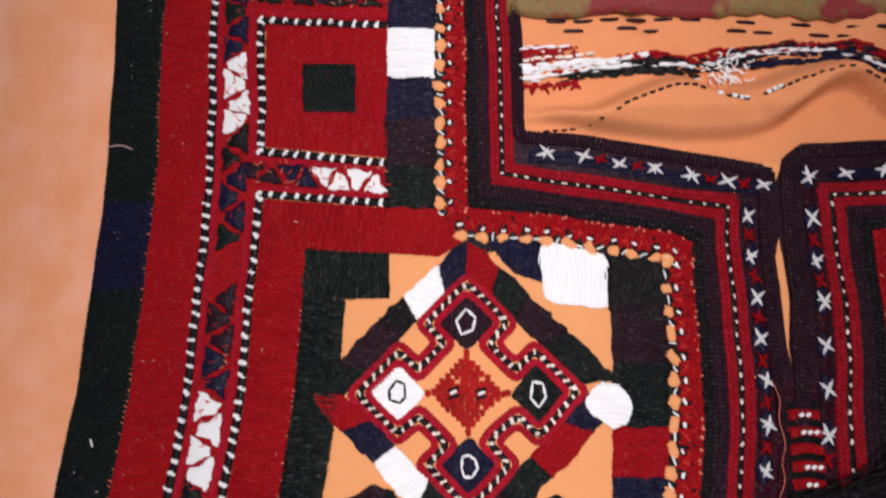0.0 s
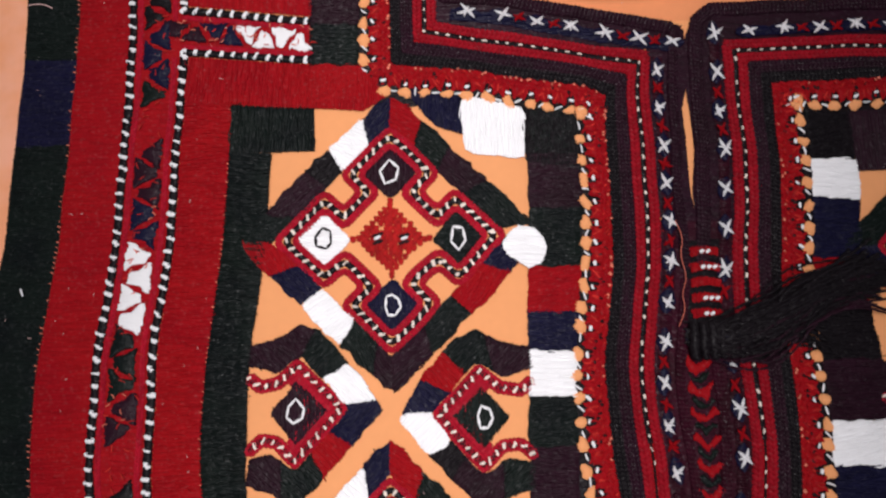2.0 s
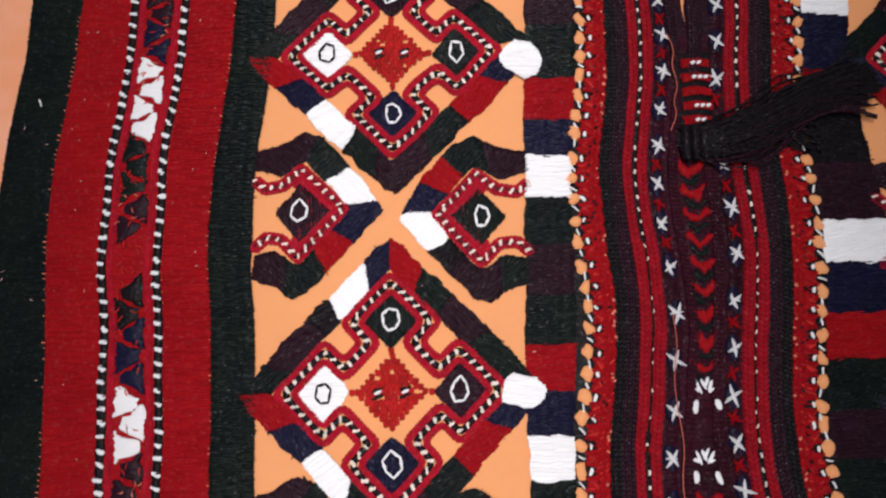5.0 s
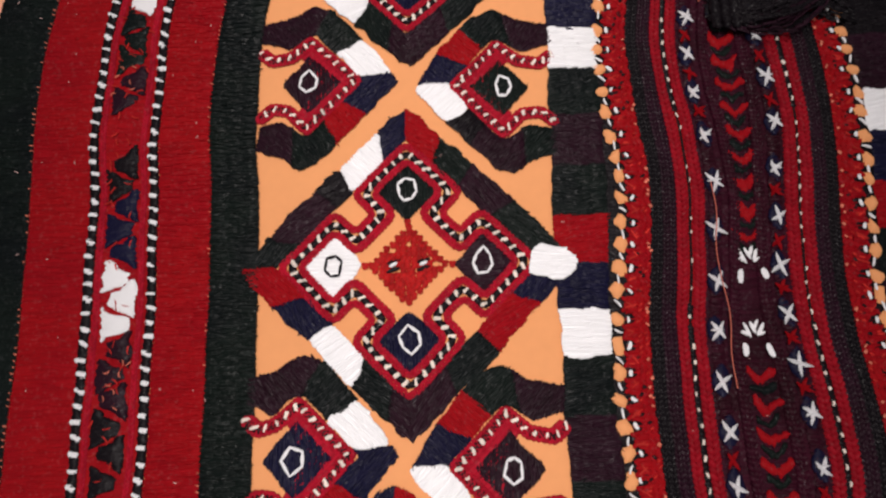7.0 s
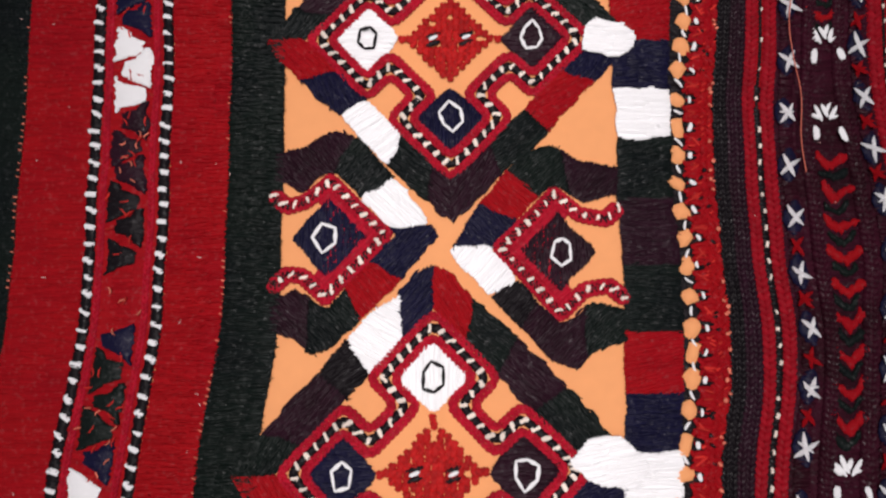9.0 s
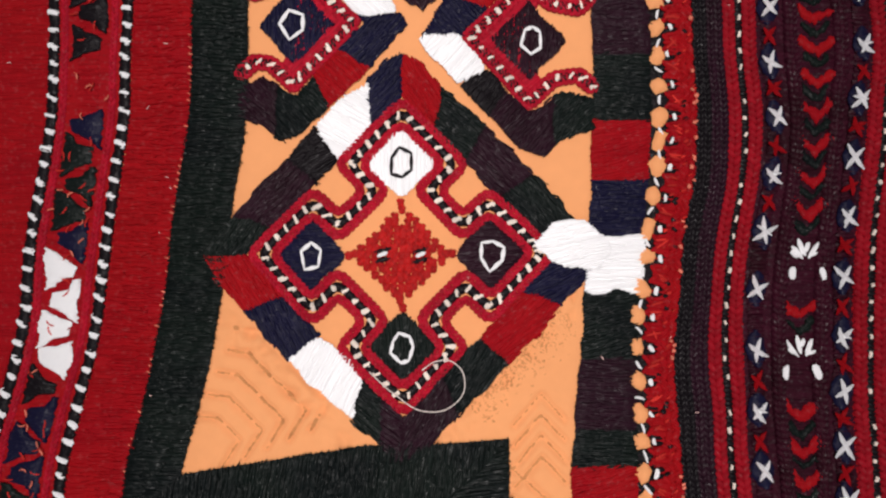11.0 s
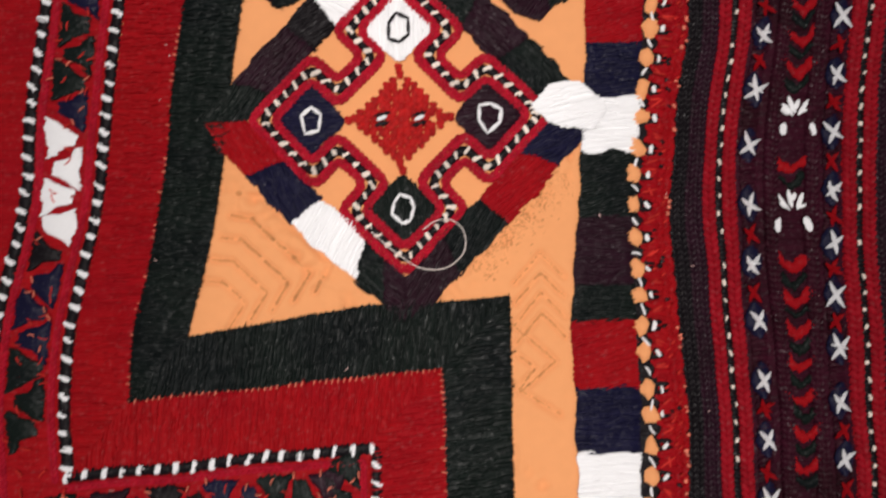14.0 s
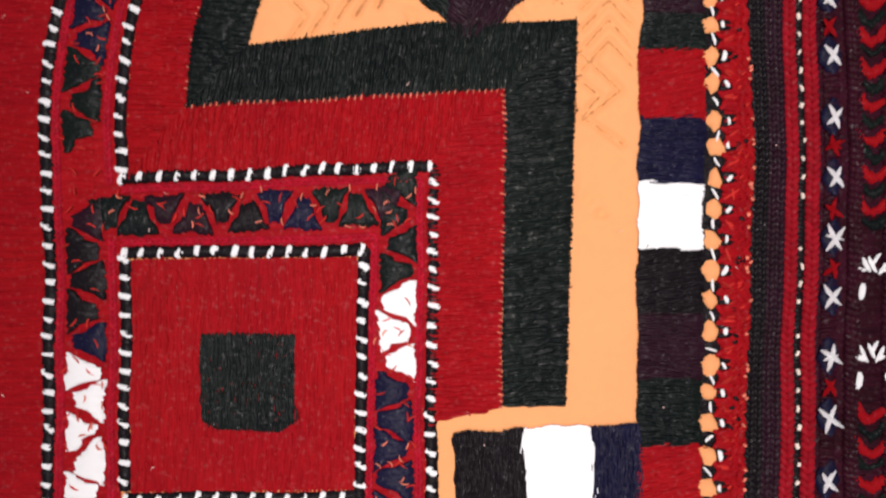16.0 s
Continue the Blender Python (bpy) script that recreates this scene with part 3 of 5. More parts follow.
# thin peach threads that show along the seams between the bands
def seam(path, seed, step=1.0, mat=SALMON, ln=0.55, keep=0.75):
    s = Strands(seed)
    r = random.Random(seed)
    for x, y, tx, ty in resample(path, step):
        if r.random() < keep + 0.45 * noise.noise(Vector((x * 0.05, y * 0.05, 8))):
            k = ln * r.uniform(0.5, 1.2)
            o = r.uniform(-0.15, 0.15)
            s.strand((x + ty * (k + o), y - tx * (k + o)), (x - ty * k * 0.5 + tx * 0.2, y + tx * k * 0.5 + ty * 0.2), r.uniform(0.2, 0.34), 0.5, 0.25)
    return part("seam_stitching", s, mat, dress, "short salmon stitches along a seam", "stuff")


seam(run(C, -24, TOP, END), 71, 1.2, SALMON, 0.45, 0.5)
seam([(G(y), y) for y in ys(16, -213)], 72, 1.1, SALMON, 0.4, 0.4)
seam([(G(-214), -214.6), (2.0, -211), (2.2, -262)], 75, 1.0, SALMON, 0.55, 0.8)
seam([(F(y), y) for y in ys(4, -203)], 73, 1.5, GREEN, 0.7, 0.6)
seam([(13.4, -200), (12.6, -261)], 74, 1.2, GREEN, 0.7, 0.6)

# ---- diamonds ----
def ring_stitch(cx, cy, mat, parent, seed, rad=2.6):
    s = Strands(seed)
    r = random.Random(seed)
    k = r.choice((5, 6, 6, 7))
    lead = r.uniform(0, 1)
    p = [(cx + rad * 0.80 * r.uniform(0.72, 1.12) * math.cos(i * 2 * math.pi / k + lead), cy + rad * 1.06 * r.uniform(0.72, 1.12) * math.sin(i * 2 * math.pi / k + lead)) for i in range(k)]
    # a closed loop of straight stitches, thin where they meet
    for i in range(2 * k):
        (ax, ay), (bx, by) = p[i // 2], p[(i // 2 + 1) % k]
        f = 0.0 if i % 2 == 0 else 0.5
        x, y = ax + (bx - ax) * f, ay + (by - ay) * f
        d = math.hypot(x - cx, y - cy) or 1
        ux, uy = (x - cx) / d, (y - cy) / d
        w = (0.24 if i % 2 == 0 else 0.34) * r.uniform(0.8, 1.2)
        s.v += [(x + ux * w, y + uy * w, 0.95), (x, y, 1.4 if i % 2 else 1.25), (x - ux * w, y - uy * w, 0.95)]
    m = len(s.v)
    for b in range(0, m, 3):
        c = (b + 3) % m
        s.f += [(b, c, c + 1, b + 1), (b + 1, c + 1, c + 2, b + 2)]
    return part("ring", s, mat, parent, "small ring of thread")


def block(pts, mat, parent, seed, angle, z=0.22, fuzz=0.12, name="satin_block"):
    s = Strands(seed)
    s.satin(uneven(list(pts), 0.7 if mat is WHITE else 0.5), angle, pitch=0.24 if mat is not WHITE else 0.36, length=2.6 if mat is not WHITE else 4, w=0.48 if mat is not WHITE else 0.56, z=z, h=0.4 if mat is not WHITE else 0.55, rag=0.12, fuzz=fuzz * (1.2 if mat is not WHITE else 0.4))
    return part(name, s, mat, parent)


def tick_line(path, parent, seed):
    """Crimson line, dark and white ticks, crimson line."""
    dark, pale, warm = Strands(seed), Strands(seed + 1), Strands(seed + 2)
    r = random.Random(seed)
    for i, (x, y, tx, ty) in enumerate(resample(path, 0.56)):
        if i % 4 == 0:
            pale.bar(x, y, tx, ty, 1.35 * r.uniform(0.75, 1.1), 0.92 * r.uniform(0.75, 1.15), 0.34 * r.uniform(0.2, 1.8), 0.4, 0.6)
    dark.strip(path, 1.55, 0.6, 0.25, 0.5)
    part("dark_line", dark, BLACK, parent, "black thread line")
    part("cream_stitching", pale, CREAM, parent, "small cream stitches", "stuff")


def red_core(cx, cy, parent, seed, k=8.3):
    """The stepped crimson diamond at the heart, with two dark eyes."""
    s = Strands(seed)
    r = random.Random(seed)
    step = 1.08
    m = int(k / step) + 1
    for i in range(-m, m + 1):
        for j in range(-m, m + 1):
            x, y = i * step, j * step
            size = abs(x) + abs(y)
            tooth = 1.3 * abs(((abs(x) - abs(y)) / 3.4) % 1.0 - 0.5)
            slit = abs(abs(x) - abs(y)) < 0.4 and size > 5.2 and r.random() < 0.5
            hole = 2.2 < size < 6 and min(abs(x), abs(y)) < 0.4 and r.random() < 0.2
            if size > k + 0.4 - tooth or slit or hole or r.random() < 0.05:
                continue
            x, y = cx + x + r.uniform(-0.2, 0.2), cy + y + r.uniform(-0.2, 0.2)
            s.strand((x - 0.5, y + 0.6), (x + 0.4, y - 0.6), 0.86, 0.2, 0.5 * r.uniform(0.6, 1.4), 0, 0.8)
            s.strand((x + 0.5, y + 0.55), (x - 0.4, y - 0.6), 0.8, 0.3, 0.45 * r.uniform(0.6, 1.4), 0, 0.8)
    core = part("red_core", s, HEART, parent, "stepped crimson diamond of small stitches")
    for side in (-1, 1):
        d, p = Strands(seed + 3), Strands(seed + 4)
        x = cx + side * 3.1
        for o in (-0.8, 0.8):
            d.strand((x - 1.3, cy + o - 0.5), (x + 1.3, cy + o + 0.3), 0.9, 0.5, 0.5)
        p.strand((x - 0.8, cy - 0.3), (x + 0.8, cy + 0.4), 0.7, 0.8, 0.5, 0, 0.4)
        part("eye_stitch", d, BLACK, core)
        part("eye_stitch", p, WHITE, core)


def side_tones(d):
    """The blocks of the four sides; d slides those of the lower left."""
    return (
        ((0, RED), (0.2, GREEN), (0.4, BROWN), (0.63, GREEN), (0.82, WHITE)),
        ((0, NAVY), (0.24, RED), (0.5, GREEN), (0.74, BROWN)),
        ((0, BROWN), (0.12, GREEN), (0.32 + d, WHITE), (0.58 + d * 0.7, NAVY), (0.78 + d * 0.4, RED)),
        ((0, GREEN), (0.18, BROWN), (0.45, BLACK), (0.59, WHITE), (0.82, NAVY)),
    )


def diamond(cx, cy, kx, ky, cells, seed, mirror=1, slide=0.0, knob=(), grow=1.2):
    """One square on its point: notched outline, four cells with rings, a red heart and a frame of coloured blocks."""
    def at(u, v):  # u to the lower right, v to the upper right
        return (cx + mirror * kx * (u + v) * 0.70711, cy + ky * (v - u) * 0.70711)

    t, n, w = 17.0, 10.9, 4.3
    quarter = [(t, t), (t, w), (n, w), (n, -w), (t, -w)]
    outline = []
    for q in range(4):
        for u, v in quarter:
            for _ in range(q):
                u, v = v, -u
            outline.append((u, v))

    def grown(d):
        """The notched outline moved outward by d."""
        out = []
        for q in range(4):
            for u, v in ((t + d, t + d), (t + d, w - d), (n + d, w - d), (n + d, -w + d), (t + d, -w + d)):
                for _ in range(q):
                    u, v = v, -u
                out.append(at(u, v))
        return rounded(out)
    s = Strands(seed)
    s.chain(closed(grown(1.4)), 1.5, 0.95)
    s.chain(closed(grown(-1.4)), 1.6, 0.95)
    motif = part("diamond_motif", s, BRIGHT, dress, "diamond of coloured blocks round a notched cross with rings")
    tick_line(closed(grown(0)), motif, seed + 10)
    # four cells: top, right, bottom, left
    for k, ((u, v), (mat, ringmat)) in enumerate(zip(((-10.7, 10.7), (10.7, 10.7), (10.7, -10.7), (-10.7, -10.7)), cells)):
        h = 4.3
        o = [(-h, h), (h, h), (h, -h), (-h, -h)]
        block(rounded([at(u + a, v + b) for a, b in o], 1.2), mat, motif, seed + 20 + k, 0 if k % 2 else 90, name="cell")
        ring_stitch(*at(u, v), ringmat, motif, seed + 30 + k)
    red_core(cx, cy, motif, seed + 40)
    # frame of blocks
    hi, ho = 18.9, 24.0
    corners = [(-1, 1), (1, 1), (1, -1), (-1, -1)]
    for k in range(4):
        (a, b), (c, d) = corners[k], corners[(k + 1) % 4]
        tones = side_tones(slide)[k]
        if k == 0 and not knob:
            tones = tones[:-1]
        for i, (f0, mat) in enumerate(tones):
            f1 = tones[i + 1][0] if i + 1 < len(tones) else 1.0

            def pt(f, h):
                return at((a + (c - a) * f) * h, (b + (d - b) * f) * h)
            f1 = f1 + 0.11 if i + 1 < len(tones) and tones[i + 1][1] is WHITE and k == 0 else f1
            fm = (f0 + f1) / 2

            def wavy(f):
                return ho - 0.1 + grow * max(0, 4 * f * (1 - f)) ** 0.6 + 0.4 * noise.noise(Vector((f * 4.5, k * 3.1, seed * 0.37)))
            pts = [pt(f0, hi), pt(fm, hi), pt(f1, hi), pt(f1, wavy(f1)), pt((f1 + fm) / 2, wavy((f1 + fm) / 2)), pt(fm, wavy(fm) + 0.4), pt((f0 + fm) / 2, wavy((f0 + fm) / 2)), pt(f0, wavy(f0))]
            if mat is WHITE:
                pts = rounded(pts, 1.3)
            if mat is WHITE and k == 0:
                pts = rounded([(cx + mirror * x, cy + y) for x, y in knob], 1.6)
            block(pts, mat, motif, seed + 50 + k * 8 + i, (0 if mat is WHITE and k == 0 else (-45 if k % 2 == 0 else 45) * mirror + (90 if mat is WHITE else 0)) + random.Random(seed + k * 9 + i).uniform(-20, 20), 0.95 if mat is WHITE and k == 0 else 0.3 if mat in (WHITE, RED) else 0.22)
    return motif


bw, wb = (BROWN, WHITE), (WHITE, BLACK)
diamond(0.3, -15.4, 1.0, 1.0, (bw, (GREEN, WHITE), (NAVY, WHITE), wb), 1000, knob=((25.2, -1.6), (27.7, 1.2), (31.0, 2.2), (33.9, 0.4), (35.8, -3.4), (33.8, -6.8), (30.6, -7.6), (25.8, -4.4)))
diamond(-0.4, -94.0, 0.98, 1.0, ((GREEN, WHITE), bw, (NAVY, WHITE), wb), 1200, knob=((23.2, -2.6), (25.2, 2.6), (28.6, 3.4), (32.4, 1.4), (33.8, -1.0), (32.4, -3.4), (29.4, -3.8)), grow=0.65)
diamond(-3.8, -169.2, 0.97, 1.0, (wb, bw, (GREEN, WHITE), (NAVY, WHITE)), 1400, 1, -0.08, ((21.6, 1.4), (24.6, 5.2), (30.0, 5.6), (33.6, 3.6), (34.2, -0.8), (31.8, -2.6), (26.0, -1.8), (23.0, -0.4)), 1.5)


def half_diamond(cx, cy, m, tones, cell, ringmat, seed, edge):
    """A diamond cut off by the border, with curling arms."""
    def at(p):
        return (cx + m * p[0], cy + p[1])
    a = edge - 0.8
    outer = [(a, 14.4), (-3.6, 16.0), (1.5, 18.9), (5.6, 17.4), (18.9, 0.0), (2.2, -18.4), (-1.8, -19.9), (-4.8, -17.4), (a, -15.4)]
    inner = [(a, 10.2), (-4.5, 8.2), (-0.5, 10.9), (2, 11.6), (11.8, 0.3), (0.8, -12.2), (-1, -11.8), (-5, -8.9), (a, -10.4)]
    ticks = [(a, 7.4), (a + 2.4, 5.4), (-3.6, 6.2), (0.8, 9.8), (10, 0.4), (0.2, -10.4), (-3.8, -6.6), (a + 2.6, -6.2), (a, -8.6)]
    s = Strands(seed)
    line1 = [at(p) for p in shifted(ticks, 1.3)]
    line2 = [at(p) for p in shifted(ticks, -1.3)]
    s.chain(line1 + line2[::-1] + line1[:2], 1.5, 0.95)
    core = [(0.6, 8.4), (9.0, 0.3), (0.2, -9.0), (-1.6, -6.6), (2.0, 0.0), (-1.4, 6.4)]
    s.satin([at(p) for p in core], 45, pitch=0.4, w=0.55, z=0.12, h=0.2, length=3)
    motif = part("half_diamond_motif", s, BRIGHT, dress, "half diamond of coloured blocks with a ring in its cell")
    tick_line([at(p) for p in ticks], motif, seed + 10)
    h = 5.6
    block([at(p) for p in ((0.4, h + 1.0), (h + 1.2, 0.2), (0.2, -h - 1.2), (-h + 0.2, -0.4), (-h + 0.6, 0.6))], cell, motif, seed + 20, 90, name="cell")
    ring_stitch(cx, cy, ringmat, motif, seed + 30, 2.5)

    def along(line_, f):
        i = min(int(f), len(line_) - 2)
        k = f - i
        (x0, y0), (x1, y1) = line_[i], line_[i + 1]
        full = {3: 0.7, 4: 0.3}.get(i, 0) * 4 * k * (1 - k) / math.hypot(x1 - x0, y1 - y0) if line_ is outer else 0
        return (x0 + (x1 - x0) * k + (y0 - y1) * full, y0 + (y1 - y0) * k + (x1 - x0) * full)
    for i, (f0, mat) in enumerate(tones):
        f1 = tones[i + 1][0] if i + 1 < len(tones) else 8.0
        fs = [f0] + [k / 4 for k in range(33) if f0 < k / 4 < f1] + [f1]
        pts = [at(along(outer, f)) for f in fs] + [at(along(inner, f)) for f in fs[::-1]]
        if mat is WHITE:
            pts = rounded(pts, 1.2)
        block(pts, mat, motif, seed + 40 + i, (45 if 2.5 < f0 < 4.2 else -45) * m + (90 if mat is WHITE else 0), 0.3 if mat is WHITE else 0.22)
    return motif


LEFT = ((0, BROWN), (2.75, GREEN), (3.42, WHITE), (3.9, NAVY), (4.4, RED), (4.75, GREEN), (6.4, BROWN))
RIGHT = ((0, BROWN), (1.6, GREEN), (3.2, RED), (3.56, NAVY), (3.95, WHITE), (4.42, BLACK), (4.7, BROWN), (6.7, GREEN))
half_diamond(-21.2, -53.4, 1, LEFT, BROWN, WHITE, 2000, -9.2)
half_diamond(20.2, -55.4, -1, RIGHT, GREEN, WHITE, 2200, -9.8)
half_diamond(-22.0, -130.2, 1, LEFT, NAVY, WHITE, 2400, -8.2)
half_diamond(18.1, -133.0, -1, RIGHT, BROWN, WHITE, 2600, -9.6)


# ---- columns of blocks beside the picot edging ----
def column(f0, f1, stops, seed, name="colour_column"):
    s = Strands(seed)
    s.chain([(f0(stops[0][0]) + 0.4, stops[0][0]), (f0(stops[0][0]) + 0.4, stops[0][0] - 1.5)], 0.5, 0.7)
    holder = part(name, s, GREEN, dress, "column of coloured satin-stitch blocks")
    for i, ((y0, mat), (y1, _)) in enumerate(zip(stops, stops[1:])):
        block(ribbon(f0, f1, y0, y1), mat, holder, seed + i + 1, 0 if i % 3 else 12, 0.32 if mat is WHITE else 0.22, 0.1)
    return holder


CYCLE = (RED, NAVY, WHITE, GREEN, BROWN, GREEN)
stops = [(15, GREEN), (4, BROWN), (-9, GREEN)]
for base in (-22.7, -84.6, -147.0):
    stops += [(base + o, mt) for o, mt in zip((0, -10, -19.2, -28.6, -39.5, -51), CYCLE)]
stops += [(-203.7, RED), (-214.8, NAVY), (-225.6, WHITE), (-236.2, BLACK), (-246.5, BROWN), (-257, GREEN), (-267.5, RED), (-277, RED)]
column(D, BR, stops, 3000)
column(lambda y: -18.6, lambda y: -7.0, [(92, GREEN), (84, NAVY), (72.2, WHITE), (59.2, NAVY), (48.6, BROWN), (36.8, GREEN), (26.5, RED), (17, RED)], 3100)


def upper(x):
    """The collar's seam line above the diamonds."""
    return 34.5 - (x - 8.8) / 51.0 * 8.7


s = Strands(3200)
s.chain([(5, upper(5) - 15.8), (8, upper(8) - 15.8)], 0.5, 0.7)
row = part("colour_row", s, NAVY, dress, "row of coloured satin-stitch blocks under the collar")
for i, (x0, x1, mat, deep) in enumerate(((3.5, 17.0, NAVY, 24), (17.0, 31.6, WHITE, 28.2), (31.6, 45.0, BLACK, 29))):
    block(rounded([(x0, upper(x0) - 15.0), (x1, upper(x1) - 15.0), (x1 + 0.4, upper(x1) - deep), (x0 + (7 if i == 0 else 0.6), upper(x0) - deep)], 2.6 if mat is WHITE else 0.6), mat, row, 3210 + i, 90, 0.3)
s = Strands(3300)
s.chain([(-5, -266), (-5, -268)], 0.5, 0.7)
row = part("colour_row", s, BLACK, dress, "row of coloured satin-stitch blocks at the foot")
for i, (x0, x1, mat) in enumerate(((-5.4, 5.8, BLACK), (5.8, 16.8, WHITE), (16.8, 24.3, NAVY))):
    block([(x0, -265.6 + 0.06 * x0), (x1, -265.6 + 0.06 * x1), (x1 + 1, -279), (x0 + 1, -279)], mat, row, 3310 + i, 90, 0.3)


# ---- the edging that steps round the neck: picot, black, crimson and dotted lines ----
def edge_left(d, end=END):
    return [(8.6 + d, TOP), (8.8 + d, 34.5 + d)] + [(8.8 + 51.0 * k / 4, 34.5 - 8.7 * k / 4 + d) for k in (1, 2, 3)] + [(59.8 + d, 25.8 + d)] + [(E(y) + d, y) for y in ys(22 + min(d, 0), end, 4)]


def edge_right(d, end=END):
    return [(190, 30.5 + d), (82.8 - d, 28.4 + d)] + [(E2(y) - d, y) for y in ys(24 + min(d, 0), end, 4)]


def dots(path, parent, seed):
    dark, pale = Strands(seed), Strands(seed + 1)
    r = random.Random(seed)
    for i, (x, y, tx, ty) in enumerate(resample(path, 0.72)):
        sunk = -108 < y < -62 and noise.noise(Vector((0.3, y * 0.09, seed))) > -0.25
        if i % 4 == 0 and r.random() < (0.55 if sunk else 0.94):
            q = r.uniform(0.3, 0.55)
            pale.strand((x - tx * q + r.uniform(-0.3, 0.3), y - ty * q), (x + tx * q + r.uniform(-0.3, 0.3), y + ty * q), r.uniform(0.4, 0.72) * (0.5 if sunk else 1), 0.5, 0.6, 0, 0.8)
        dark.bar(x, y, tx, ty, 0.5 if sunk else 1.25, 0.95, 0.1, 0.2, 0.45)
    ob = part("dotted_line", dark, BLACK, parent, "dark line with cream dots")
    part("cream_stitching", pale, CREAM, ob, "small cream stitches", "stuff")


def cloth_spot_mesh(seed):
    """A small ragged dome of orange cotton, added to show bare cloth between stitches."""
    r = random.Random(seed)
    n = 11
    wob = [r.uniform(0.72, 1.16) for i in range(n)]
    kx, ky = r.uniform(1.55, 2.1), r.uniform(1.2, 1.6)
    v = [(0, 0, 0.85)]
    for q, z in ((0.62, 0.7), (1.0, 0.12)):
        v += [(kx * q * w * math.cos(2 * math.pi * i / n), ky * q * w * math.sin(2 * math.pi * i / n), z) for i, w in enumerate(wob)]
    f = [(0, 1 + i, 1 + (i + 1) % n) for i in range(n)]
    f += [(1 + i, 1 + n + i, 1 + n + (i + 1) % n, 1 + (i + 1) % n) for i in range(n)]
    s = Strands()
    s.v, s.f = v, f
    return small("bare_cloth_spot", s, ORANGE)


def seed_mesh(name, seed, ln, w):
    """A single white stitch that lies along the edging, a little aslant."""
    r = random.Random(seed)
    s = Strands(seed)
    k = ln * r.uniform(0.75, 1.15) / 2
    s.strand((-k, r.uniform(-0.35, 0.35)), (k, r.uniform(-0.35, 0.35)), w * r.uniform(0.75, 1.2), 0, 0.55, r.uniform(-0.2, 0.2), 0.55)
    return small(name, s, WHITE)


CLOTH_SPOTS = [cloth_spot_mesh(4500 + i) for i in range(12)]
SEEDS = [seed_mesh("white_seed", 4520 + i, 1.5, 0.68) for i in range(8)]
LOOPS = [seed_mesh("white_loop", 4540 + i, 1.9, 0.5) for i in range(8)]
PICOT = 4.95


